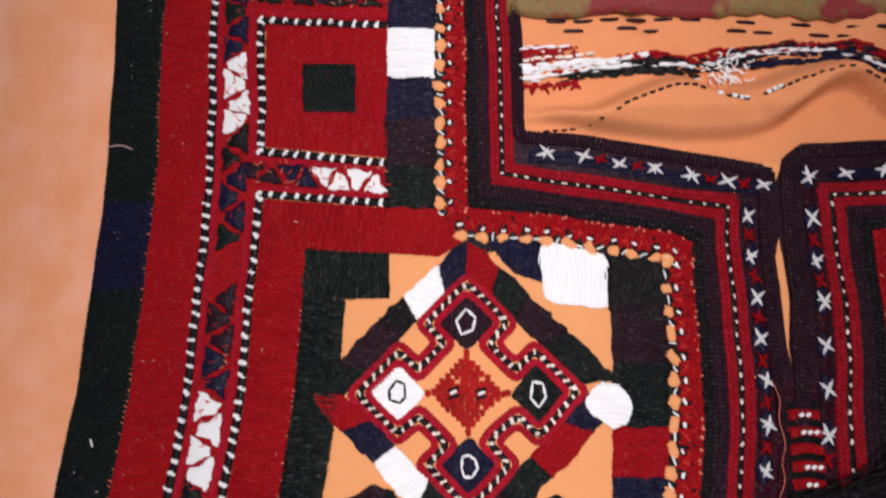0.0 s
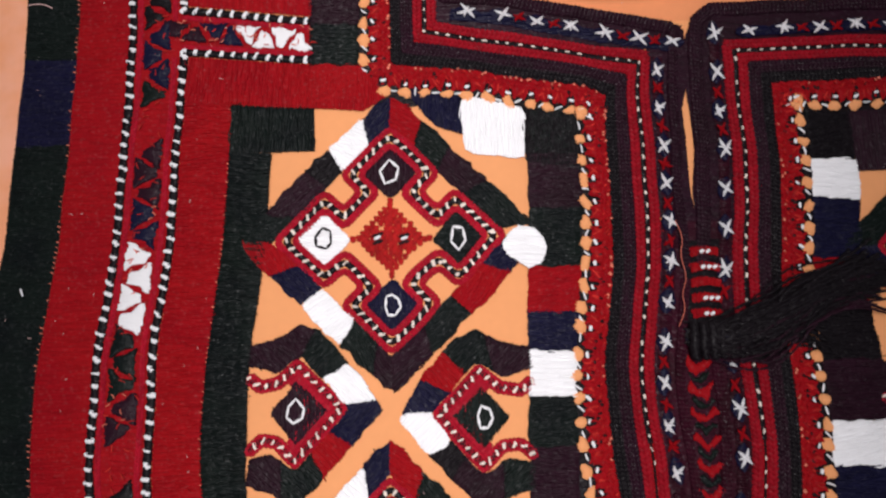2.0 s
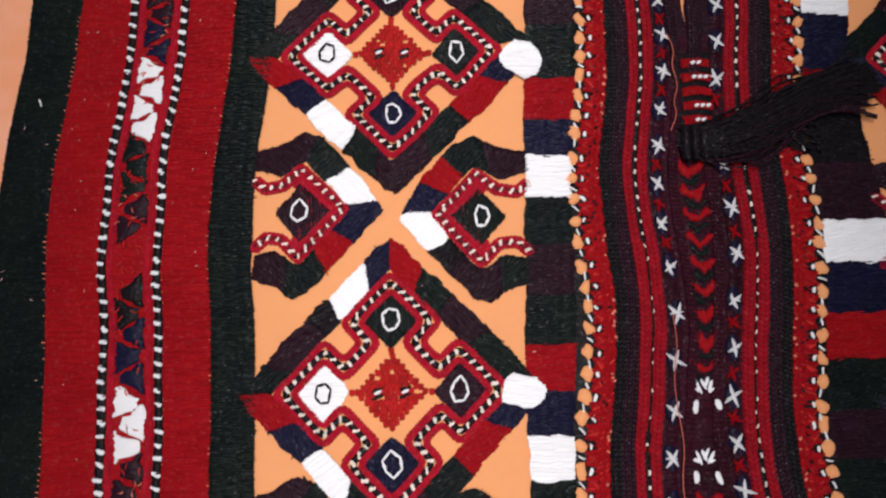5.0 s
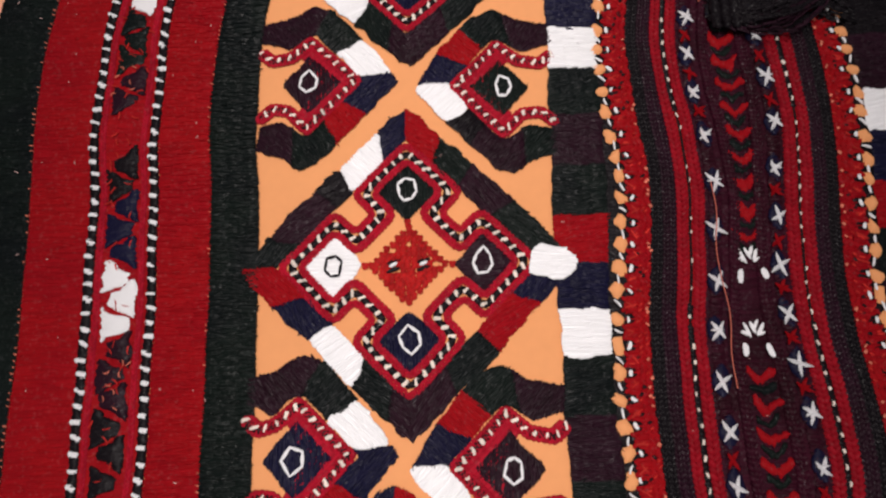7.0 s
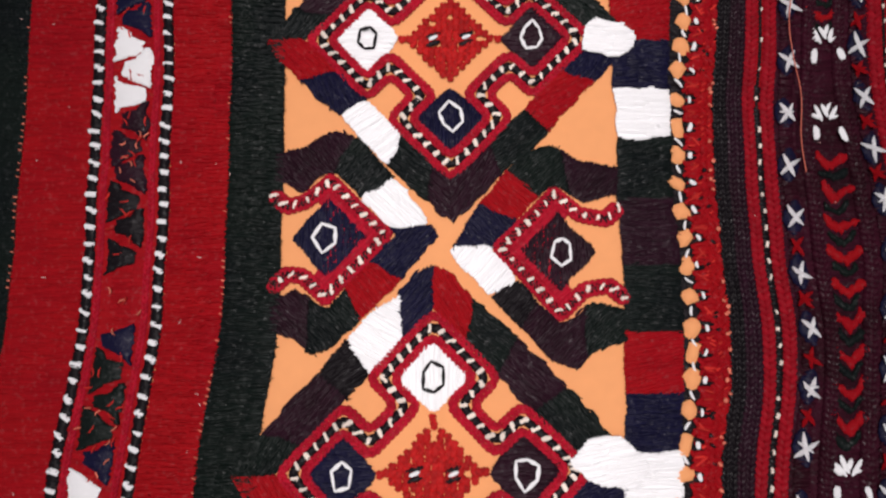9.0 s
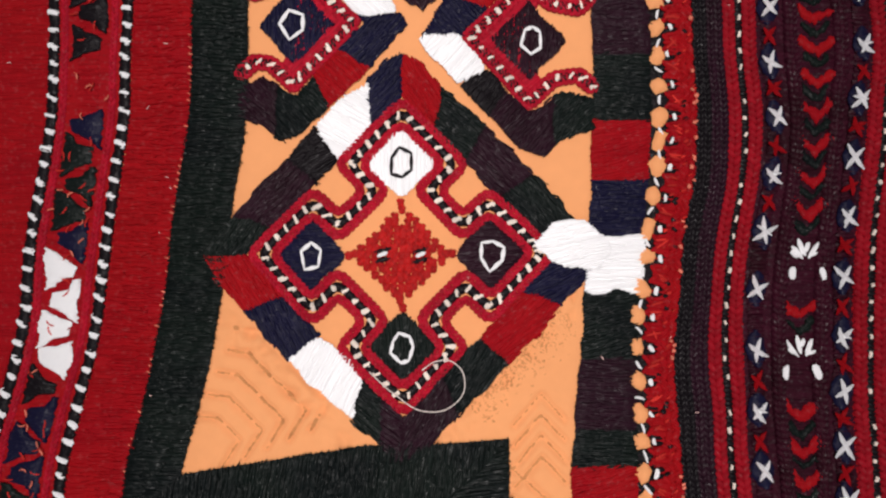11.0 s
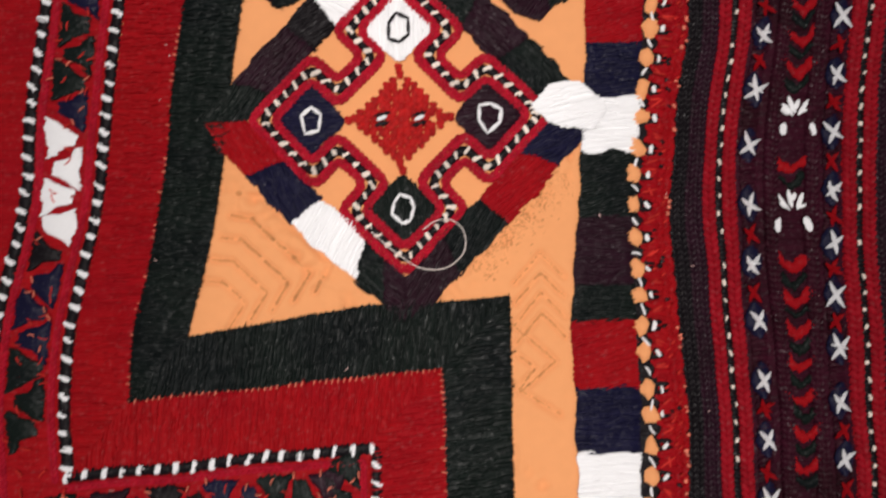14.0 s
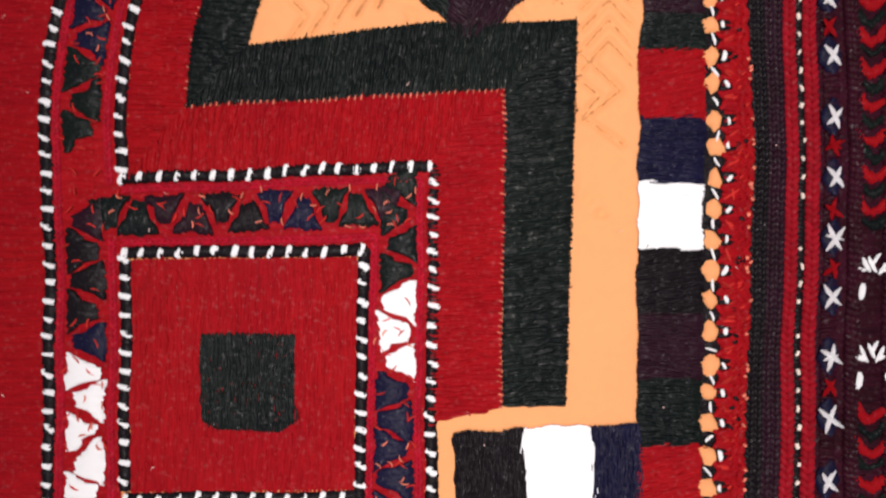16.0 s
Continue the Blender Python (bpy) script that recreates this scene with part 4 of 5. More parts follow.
def edging(path_at, seed, flip):
    """Bands from the neck side inward: crimson, dots, crimson, black, picot."""
    s = Strands(seed)
    for d in (1.7, -1.7):
        s.chain(path_at(d), 2.2, 1.15, 0.25, 0.95)
    ob = part("crimson_braid", s, CRIMSON, dress, "crimson braid of chain stitch beside a dotted line")
    dots(path_at(0), ob, seed + 1)
    s = Strands(seed + 4)
    for d in (-3.5, -4.9):
        s.chain(path_at(d), 1.75, 1.0, 0.25, 0.6)
    part("dark_braid", s, BROWN, dress, "dark brown braid of chain stitch")
    s = Strands(seed + 5)
    for d in (-6.2, -7.4):
        s.chain(path_at(d), 1.55, 1.0, 0.25, 0.55)
    part("dark_braid", s, BLACK, dress, "black braid of chain stitch")
    # picot: a crimson margin, crimson fingers between white seeds, added spots for bare orange cloth with white loops
    # between them
    red, hot, dark, rosy = Strands(seed + 6), Strands(seed + 7), Strands(seed + 9), Strands(seed + 11)
    r = random.Random(seed)
    sg = -1 if flip else 1
    path = path_at(-10.6)
    for i, (x, y, tx, ty) in enumerate(resample(path, 0.55)):
        nx, ny = -ty * sg, tx * sg
        sl = 0.7 if (i // 3) % 2 else -0.7
        for o0, o1 in ((2.6, 1.2), (1.5, 0.1)):
            red.strand((x + nx * o0 - tx * sl, y + ny * o0 - ty * sl), (x + nx * o1 + tx * sl, y + ny * o1 + ty * sl), 0.6, 0.22, 0.75 * r.uniform(0.5, 1.3))
        if r.random() < 0.3:
            o = r.uniform(-0.6, 2.6)
            hot.strand((x + nx * o, y + ny * o), (x + nx * (o - 0.7) + tx * 0.5, y + ny * (o - 0.7) + ty * 0.5), 0.38 * r.uniform(0.6, 1.3), 0.75, 0.4)
        if r.random() < 0.16:
            o = 2.4 + r.uniform(-0.4, 0.3)
            rosy.strand((x + nx * o, y + ny * o), (x + nx * (o - 0.6) + tx * r.uniform(-0.6, 0.6), y + ny * (o - 0.6) + ty * r.uniform(-0.6, 0.6)), r.uniform(0.4, 0.8), 0.9, 0.35)
        if r.random() < 0.14:
            o = r.uniform(0, 1.6)
            dark.strand((x + nx * o, y + ny * o), (x + nx * (o - 0.8) + tx * r.uniform(-0.6, 0.6), y + ny * (o - 0.8) + ty * r.uniform(-0.6, 0.6)), r.uniform(0.5, 0.8), 0.72, 0.35)
    laid = []
    for i, (x, y, tx, ty) in enumerate(resample(path, PICOT)):
        nx, ny = -ty * sg, tx * sg
        jj = r.uniform(-0.45, 0.45)
        turn = math.degrees(math.atan2(ty, tx))

        def at(u, o, k=0.15):
            return (x + tx * (u + jj) + nx * o + r.uniform(-k, k), y + ty * (u + jj) + ny * o + r.uniform(-k, k))
        for u in (-0.6, 0.4):
            dark.strand(at(u, -0.2), at(u * 1.3, -2.4), 0.85, 0.3, 0.35)
        h = PICOT / 2
        for u in (-1.6, -1.0, -0.5, 0, 0.5, 1.0, 1.6):
            red.strand(at(h + u, 0.5), at(h + u * 0.75, r.uniform(-2.6, -1.7)), 0.75, 0.35, 0.7 * r.uniform(0.7, 1.3))
        for u in (-1, 1):
            red.strand(at(h + u * 0.3, -1.6), at(h + u * 1.5, -2.8), 0.75, 0.4, 0.6)
            red.strand(at(h + u * 1.0, 0.2), at(h + u * 2.1, -0.5), 0.9, 0.4, 0.6)
        for _ in range(2):
            hot.strand(at(h + r.uniform(-1, 1), r.uniform(-0.8, 0)), at(h + r.uniform(-1, 1), r.uniform(-2.4, -1.2)), 0.4, 0.95, 0.3)
        laid.append(("white_seed", SEEDS, at(0, -1.55), 0.75, turn))
        laid.append(("white_loop", LOOPS, at(h, -3.55), 0.6, turn))
        laid.append(("bare_cloth_spot", CLOTH_SPOTS, at(0, -3.7), 0.2, turn))
    ob = part("picot_band", red, RED, dress, "crimson picot edging with black and white stitches")
    part("scarlet_stitching", hot, SCARLET, ob, "scarlet stitches", "stuff")
    part("black_stitching", dark, BLACK, ob, "small black stitches", "stuff")
    part("salmon_stitching", rosy, SALMON, ob, "salmon stitches", "stuff")
    for name, pool, (x, y), z, turn in laid:
        piece(name, pool[r.randrange(len(pool))], x, y, z, turn + r.gauss(22 if name == "white_loop" else 8, 24), ob)


for path_at in (edge_left, edge_right):
    backing(path_at(2.9) + path_at(-3.0)[::-1], RED, "crimson_ground")
    backing(path_at(-2.7) + path_at(-8.0)[::-1], BLACK, "dark_ground")
    backing(path_at(-7.8) + path_at(-12.6)[::-1], RED, "crimson_ground")
    backing(path_at(-12.4) + path_at(-17.2)[::-1], BLACK, "dark_ground", 0.06)


edging(edge_left, 4000, False)
edging(edge_right, 4200, True)


# ---- navy bands with white crosses, along both sides of the opening ----
def spaced(f, d, counts, heights):
    """Crosses and the gaps between them, by the count of crosses reached at a few heights."""
    out = []
    for k in range(2 * (counts[-1] - counts[0]) + 1):
        y = float(np.interp(counts[0] + k / 2, counts, heights))
        out.append((f(y) + d, y, (f(y - 2) - f(y + 2)) / 4, -1.0))
    return out


def cross_mesh(seed, mat, k=1.6):
    r = random.Random(seed)
    s = Strands(seed)
    s.strand((-k * r.uniform(0.5, 0.9), -k * r.uniform(0.9, 1.5)), (k * r.uniform(0.5, 0.9), k * r.uniform(0.8, 1.2)), 0.78, 0, 0.6, r.uniform(-0.3, 0.3), 0.28)
    s.strand((-k * r.uniform(0.7, 1), k * r.uniform(0.6, 1.2)), (k * r.uniform(0.6, 1.0), -k * r.uniform(0.7, 1.4)), 0.78, 0.25, 0.6, r.uniform(-0.3, 0.3), 0.28)
    if seed % 3 == 0:
        s.strand((-k * 0.9, r.uniform(-0.3, 0.3)), (k * 0.7, r.uniform(-0.5, 0.5)), 0.55, 0.4, 0.5, 0.1, 0.3)
    me = bpy.data.meshes.new("cross_stitch")
    me.from_pydata([(x * MM, y * MM, z * MM) for x, y, z in s.v], [], s.f)
    me.materials.append(mat)
    return me


CROSS = [cross_mesh(5000 + i, WHITE, 1.5 + 0.12 * (i % 4)) for i in range(8)]
LOW = [cross_mesh(5010 + i, RED, 1.35) for i in range(3)]


def lozenge_mesh(seed):
    """A plump navy almond that lies under a cross."""
    r = random.Random(seed)
    s = Strands(seed)
    a, b = r.uniform(1.5, 1.9), r.uniform(2.5, 3.3)
    s.ribs([(a * r.uniform(0.92, 1.08) * math.cos(t), b * math.sin(t) * (1 - 0.25 * abs(math.cos(t)))) for t in [k * math.pi / 8 for k in range(16)]], 0, 0.55, 0, 0.5, 0.15)
    return small("navy_lozenge", s, NAVY)


LOZENGES = [lozenge_mesh(5040 + i) for i in range(6)]


def crossed_band(path, seed, w=4.4, pitch=9.3, crosses=None, base=MAROON, spots=None):
    s = Strands(seed)
    L, R = shifted(path, w / 2), shifted(path, -w / 2)
    s.satin(L + R[::-1], 0, pitch=0.4, length=4.5, w=0.6, z=0.3, h=0.6, rag=0.2, fuzz=0.04)
    ob = part("crossed_band", s, base, dress, "dark band with white crosses on navy lozenges")
    r = random.Random(seed)
    for i, (x, y, tx, ty) in enumerate(spots or resample(crosses or path, pitch / 2)):
        turn = math.degrees(math.atan2(ty, tx)) + 90
        if i % 2:
            if r.random() < 0.6:
                piece("red_cross", LOW[r.randrange(3)], x, y, 0.95, turn + r.uniform(-24, 24), ob)
        else:
            piece("navy_lozenge", LOZENGES[r.randrange(6)], x, y, 0.75, turn + r.uniform(-8, 8), ob)
            piece("white_cross", CROSS[r.randrange(8)], x, y, 1.15, turn + r.uniform(-24, 24), ob)
    return ob


crossed_band([(15.3, 38.9), (30, 36.9), (45, 33.9), (58, 31.3), (69.4, 29.5)], 5100, 5.6, 8.25, [(19.3, 39.2), (30, 37.6), (45, 34.6), (58, 32.0), (69.4, 30.2)], NAVY)
crossed_band([(E(y) + 4.9, y) for y in ys(27.0, END, 5)], 5150, 4.4, spots=spaced(E, 4.8, (-3, 0, 6, 11, 15, 19, 23, 32), (23.5, -4, -58, -109, -146.5, -185, -224, -311)))
crossed_band([(E2(y) - 5.0, y) for y in ys(30.7, -24, 5)], 5200, 4.4, 9.45, [(E2(y) - 5.0, y) for y in ys(32.5, -29, 5)])
crossed_band([(86.5, 33.2), (100, 33.8), (190, 35.6)], 5250, 4.4, 8.6, None, NAVY)
crossed_band([(E2(y) - 5.0, y) for y in ys(-42.9, END, 5)], 5300, 4.4, spots=spaced(E2, -5.0, (-1, 4, 9, 13, 17, 26), (-44.5, -96.5, -143.5, -183, -218, -305)))

# raised dark hem along the neck and the opening
def hem(path, width, seed, mat, name="dark_hem", z=0.3):
    s = Strands(seed)
    n = max(2, round(width / 1.4))
    for i in range(n):
        o = -width / 2 + width * (i + 0.5) / n
        s.chain(shifted(path, o), width / n * 1.3, 1.0, z, 0.65 + 0.6 * math.sin(math.pi * (i + 0.5) / n))
    return part(name, s, mat, dress, "thick dark hem of packed chain stitch")


hem([(12.6, TOP), (12.9, 45), (13.4, 43.8), (30, 41.8), (45, 39.0), (60, 36.2), (68.6, 34.4)], 4.2, 5400, BROWN)
hem([(69.6, 35.2), (68.4, 31), (67.6, 20), (66.6, 0), (67.2, -24)], 2.6, 5410, BROWN)
hem([(190, 41.5), (90, 39.4), (78, 38.8), (74.4, 36.0), (73.4, 28), (73.2, 10), (72.6, -8), (71.0, -24)], 4.4, 5420, BROWN)
hem([(E(y) + 8.6, y) for y in ys(-26, END, 6)], 2.4, 5430, MAROON)
hem([(E2(y) - 8.4, y) for y in ys(-40, END, 6)], 2.6, 5440, MAROON)

backing([(E(y) + 2.4, y) for y in ys(31, -12, 4)] + [(70.6, -13), (70.0, -6), (69.3, 4), (69.3, 14), (70.9, 20), (71.2, 34.0), (55, 37.5), (30, 42.0), (11.2, 44.8), (11.2, 36.8), (61, 28.0)], BROWN, "dark_ground", 0.14)
backing([(190, 42.4), (78, 39.6), (73.6, 37.5), (70.8, 30), (70.7, 20), (71.2, 13), (71.2, 4), (70.6, -6), (70.4, -13)] + [(E2(y) - 2.4, y) for y in ys(-13, 30.4, 4)] + [(190, 32.6)], BROWN, "dark_ground", 0.14)
backing(ribbon(off(E, 2.4), off(E2, -2.4), -12.8, END), MAROON, "dark_ground", 0.1)
# chevron strip in the middle of the lower front
def mid(y):
    return (E(y) + 9.8 + E2(y) - 9.6) / 2


s = Strands(5500)
s.satin(ribbon(lambda y: E(y) + 9.6, lambda y: E2(y) - 9.4, -36, END), 0, length=3.5, pitch=0.45, z=0.15)
strip = part("chevron_strip", s, MAROON, dress, "dark strip with crimson and green chevrons and white flowers")


def flower(x, y):
    s = Strands(int(abs(y) * 7))
    r = random.Random(int(abs(y) * 7))
    e = lambda k: r.uniform(-k, k)
    for a, b, c, d in ((-2.0, 1.3, -0.6, -1.1), (2.0, 1.2, 0.7, -1.2), (-0.7, 2.0, 0.3, -0.6), (0.9, 1.9, -0.1, 0.1), (-2.4, 0.0, -1.0, -0.9), (2.3, -0.3, 0.9, -0.8)):
        s.strand((x + a + e(0.4), y + b + e(0.4)), (x + c + e(0.3), y + d + e(0.3)), 0.75 * r.uniform(0.7, 1.2), 0.8, 0.6, e(0.2), 0.35)
    for sx in (-1, 1):
        s.strand((x + sx * 2.2 + e(0.3), y - 2.6), (x + sx * 2.7 + e(0.3), y - 5.0 + e(0.4)), 1.2 * r.uniform(0.8, 1.1), 1.3, 0.6, e(0.2), 0.5)
    part("white_flower", s, WHITE, strip, "white flower of straight stitches")


y, i = -40.0, 0
FLOWERS = (-94.5, -109.0, -169.0, -185.0, -238.5, -252.5)
while y > END:
    if min(abs(y - f + 1.5) for f in FLOWERS) > 6:
        for mat, dy, q in ((RED, 0, 1.04), (GREEN, -2.7, 0.85)):
            x = mid(y + dy)
            half = [(0.0, -1.9), (1.6, -0.8), (2.9, 0.5), (2.9, 1.7), (2.1, 1.9), (1.5, 1.1), (0.8, 0.5)]
            ring = half + [(0, 0.0)] + [(-a, b) for a, b in half[:0:-1]]
            slack = random.Random(5700 + i + (50 if mat is GREEN else 0))
            s = Strands(5600 + i)
            s.ribs(uneven([(x + a * q * slack.uniform(0.85, 1.1), y + dy + b * q * slack.uniform(0.8, 1.15)) for a, b in ring], 0.9, 0.8), 90, pitch=0.5, z=0.45 if mat is RED else 0.35, h=0.45, rag=0.25)
            part("chevron", s, mat, strip)
    y -= 5.55
    i += 1
for f in FLOWERS:
    flower(mid(f), f)

# ---- right-hand panel beyond the opening: blocks and the edge of its diamonds ----
def E2b(y):
    return E2(y) + 15.4


def D2(y):
    return E2(y) + 26.2 + 0.075 * max(0, -12 - y)


column(E2b, D2, [(13, BLACK), (1.0, WHITE), (-8.0, NAVY), (-22, RED), (-32, BLACK), (-45, BROWN), (-58.5, WHITE), (-68, NAVY), (-79, RED), (-89, GREEN), (-100, BROWN), (-110, GREEN), (-120, WHITE), (-130, NAVY), (-141, RED), (-151, GREEN), (-162, BROWN)], 6000)
s = Strands(6100)
s.satin([(108.4, 13), (180, 13), (180, -1.6), (109.4, -1.6)], 90, length=6)
part("brown_block", s, BROWN, dress, "dark brown row of flat stitches")
diamond(138, -20.0, 1.0, 1.0, ((GREEN, WHITE), (NAVY, WHITE), bw, wb), 6200, -1)
diamond(136.5, -98.0, 1.0, 1.0, (bw, (GREEN, WHITE), (NAVY, WHITE), wb), 6600, -1)
half_diamond(117.8, -60.6, 1, LEFT, NAVY, WHITE, 6400, -8)

# ---- tan quilting strands in the bare field at the foot of the diamonds: crease shade put into colour, and a brownish patch ----
r = random.Random(91)
s = Strands(6900)
for (ax, ay), (bx, by) in CREASES:
    for x, y, tx, ty in resample([(ax, ay), (bx, by)], 0.8):
        if F(y) + 1.0 < x < D(y) - 0.6 and x + y < -211.5 + max(0, x) * 3 and y > -203.5 - max(0, x) * 3 and r.random() < 0.96:
            o = r.uniform(-0.15, 0.15)
            s.strand((x - ty * o, y + tx * o), (x + tx * 0.9 - ty * o, y + ty * 0.9 + tx * o), r.uniform(0.5, 0.8), cloth_height(x, y) + 0.06, 0.1)
for i in range(520):
    f, o = r.random(), abs(r.gauss(0, 2.2))
    x, y = 22.5 - f * 16 + o * 0.75, -178.5 - f * 15.5 - o * 0.65
    if x < D(y) - 0.5:
        a = r.uniform(0, 3.14)
        s.strand((x, y), (x + 0.5 * math.cos(a), y + 0.5 * math.sin(a)), r.uniform(0.12, 0.22), cloth_height(x, y) + 0.02, 0.1)
part("crease_shade_stitch", s, TAN, dress, "rows of tan quilting strands that carry the shade of the pressed creases, and a brownish patch", "stuff")

# ---- lacing that closes the opening ----
s = Strands(7000)
s.satin([(67.6, -17.5), (75.4, -17.5), (74.4, -37), (66.4, -37)], 0, length=5, z=0.5)
lacing = part("lacing", s, BLACK, dress, "crimson and black lacing across the opening")
for i in range(5):
    y = -20.2 - 3.5 * i
    s = Strands(7010 + i)
    s.satin([(68.0 - 0.1 * i, y + 0.9), (71.2, y + 1.3), (74.9 - 0.1 * i, y + 0.7), (74.8 - 0.1 * i, y - 0.9), (71.4, y - 0.4), (68.2 - 0.1 * i, y - 1.0)], 80, pitch=0.4, length=3, z=0.9, h=0.5)
    part("lacing_bar", s, RED, lacing)
    if i != 2:
        t = Strands(7020 + i)
        for x in (70.2, 71.6, 73.0)[: 2 + i % 2]:
            t.strand((x, y - 0.2), (x + 1.1, y + 0.3), 0.8, 1.4, 0.5)
        part("white_stitch", t, WHITE, lacing)


# ---- tassel ----
def flow(s, pts, w, lift, r):
    """A loose thread through the points, one rounded length after another."""
    m = len(pts) - 1
    for i, (p, q) in enumerate(zip(pts, pts[1:])):
        s.strand(p, q, w, lift * math.sin(math.pi * (i + 0.7) / (m + 1)) + 1.2, w * 0.8, r.uniform(-0.3, 0.3), 0.95)


def smooth_path(pts, n):
    t = np.linspace(0, len(pts) - 1, n)
    k = np.arange(len(pts))
    xs = np.interp(t, k, [p[0] for p in pts])
    ys_ = np.interp(t, k, [p[1] for p in pts])
    for _ in range(2):
        xs[1:-1] = (xs[:-2] + 2 * xs[1:-1] + xs[2:]) / 4
        ys_[1:-1] = (ys_[:-2] + 2 * ys_[1:-1] + ys_[2:]) / 4
    return list(zip(xs.tolist(), ys_.tolist()))


tassel = new("tassel")
tagged(tassel, "black wool tassel lying loose across the laced opening", "tassel")
r = random.Random(77)
for k in range(26):
    mat = NAVY if k == 7 else BROWN if k in (3, 12) else BLACK
    mean = r.gauss(0, 0.75)
    s = Strands(7100 + k)
    long = r.random() < 0.75
    shift = [r.uniform(-2.5, 2.5) for _ in range(3)]
    for i in range(13):
        g = mean + r.gauss(0, 0.42)
        pts = [(65.5 + r.uniform(0, 3), -39.5 + g * 1.3), (74 + r.uniform(-2, 2), -41.0 + g * 2.8), (82 + r.uniform(-2, 2), -39.5 + g * 4.0), (89 + r.uniform(-2, 2), -35.5 + g * 3.8)]
        if long:
            pts += [(96 + shift[0] + r.uniform(-2, 2), -31.0 + g * 3.2), (103 + shift[1] + r.uniform(-3, 3), -28.5 + g * 3.0), (108 + shift[2] + r.uniform(-4, 4), -28 + g * 3.6 + r.uniform(-1.5, 1.5))]
        else:
            pts += [(95 + shift[0] + r.uniform(-3, 4), -38 + g * 4.6)]
        pts = [(x + r.gauss(0, 0.5), y + r.gauss(0, 0.7)) for x, y in pts]
        flow(s, smooth_path(pts, 18), r.uniform(0.4, 0.7), r.uniform(0.6, 4.6), r)
    part("lock_of_thread", s, mat, tassel, "loose dark wool threads", "stuff")
for k in range(7):
    x = 66 + k * 2.1
    s = Strands(7200 + k)
    s.ribs([(x, -36.0), (x + 1.9, -36.8), (x + 2.2, -40), (x + 1.8, -44.8), (x, -44.2), (x - 0.3, -40)], -24, 1.35, 3.0, 1.1, 0.2)
    part("plait", s, BLACK, tassel, "plaited head of the tassel")

# ---- inside the neck: running stitches, skeins and the patterned cloth ----
def lay(s, pts, w, z, dash=0.0, ln=3.0, r=None):
    for i, (x, y, tx, ty) in enumerate(resample(pts, ln)):
        if dash and r.random() < dash:
            continue
        k = ln * (0.72 if dash else 1.08)
        x2, y2 = x + tx * k, y + ty * k
        zz = cloth_height(x, y) + z
        s.strand((x, y), (x2, y2), w, zz, w * 0.6, r.uniform(-0.2, 0.2), 0.7)


r = random.Random(81)
s = Strands(7300)
lay(s, smooth_path([(x, fold_crest(x)) for x in range(19, 113, 3)], 60), 0.7, 0.15, 0.14, 2.0, r)
part("running_stitch", s, BLACK, dress, "dark running stitch along the neck fold")
s = Strands(7310)
lay(s, [(x, fold_crest(x) + 0.2) for x in (57.5, 60, 63, 66, 69, 71)], 0.95, 0.4, 0.2, 1.5, r)
part("white_stitching", s, WHITE, dress, "white stitches in the neck fold", "stuff")
s = Strands(7320)
for y0, x0 in ((70.8, 18.0), (73.4, 14.0)):
    lay(s, smooth_path([(x0, y0), (40, y0 + 0.6), (70, y0 - 1.2), (100, y0 - 4.0), (125, y0 - 5)], 30), 1.0, 0.25, 0.35, 6.5, r)
part("basting_stitch", s, BROWN, dress, "long dark basting stitches inside the neck")
def skein(x):
    """The line that the couched threads follow round the inner neck."""
    return float(np.interp(x, (12, 24, 42, 55, 65, 78, 91, 98, 125), (59.6, 60.0, 61.8, 60.8, 61.4, 63.0, 62.8, 60.4, 56.0)))


# colour, threads, from x, to x, lowest and highest above the line
SKEIN = ((WHITE, 9, 13, 46, -1.6, 2.2), (CREAM, 2, 13, 30, 3.0, 6.5), (WHITE, 2, 13, 30, 4.5, 6.8), (BLACK, 3, 22, 60, -2.2, 0.4), (BLACK, 10, 36, 74, -1.8, 1.8), (GREEN, 5, 25, 52, -2.0, -0.6), (NAVY, 9, 66, 92, -2.6, 0.8), (NAVY, 7, 84, 125, -2.4, 1.0),
         (WHITE, 4, 60, 88, 0.6, 1.8), (WHITE, 2, 88, 125, -1.6, 0.8), (WHITE, 3, 46, 60, -0.8, 1.0), (RED, 6, 13, 27, 2.6, 7.0), (RED, 7, 38, 125, 1.4, 3.2), (BROWN, 3, 62, 125, 1.8, 3.2), (RED, 2, 13, 28, -3.6, -2.6), (RED, 1, 18, 30, -0.6, 0.6))
for k, (mat, count, xa, xb, lo, hi) in enumerate(SKEIN):
    s = Strands(7400 + k)
    for i in range(round(count * 1.5)):
        o = r.uniform(lo, hi)
        x0, x1 = xa + r.uniform(0, 4), xb - r.uniform(0, 6)
        pts = [(x, skein(x) + o + 1.0 * noise.noise(Vector((x * 0.09, o * 0.6, k))) + r.uniform(-0.3, 0.3)) for x in np.arange(x0, x1, 3.0).tolist()]
        if len(pts) > 2:
            lay(s, pts, r.uniform(0.45, 0.95), r.uniform(0.2, 1.0), 0.12, r.uniform(2.4, 5.0), r)
    part("neck_thread", s, mat, dress, "uneven threads couched round the inner neck", "stuff")
s = Strands(7500)
for i in range(40):
    x, y, a = r.gauss(61.5, 3.2), r.gauss(59.6, 2.2), r.uniform(0, 6.28)
    ln = r.uniform(1.2, 3.2)
    s.strand((x, y), (x + ln * math.cos(a), y + ln * math.sin(a)), 0.35, cloth_height(x, y) + 1.5, 0.4, r.uniform(-1, 1), 0.8)
part("frayed_thread", s, WHITE, dress, "frayed white thread ends", "stuff")
s = Strands(7510)
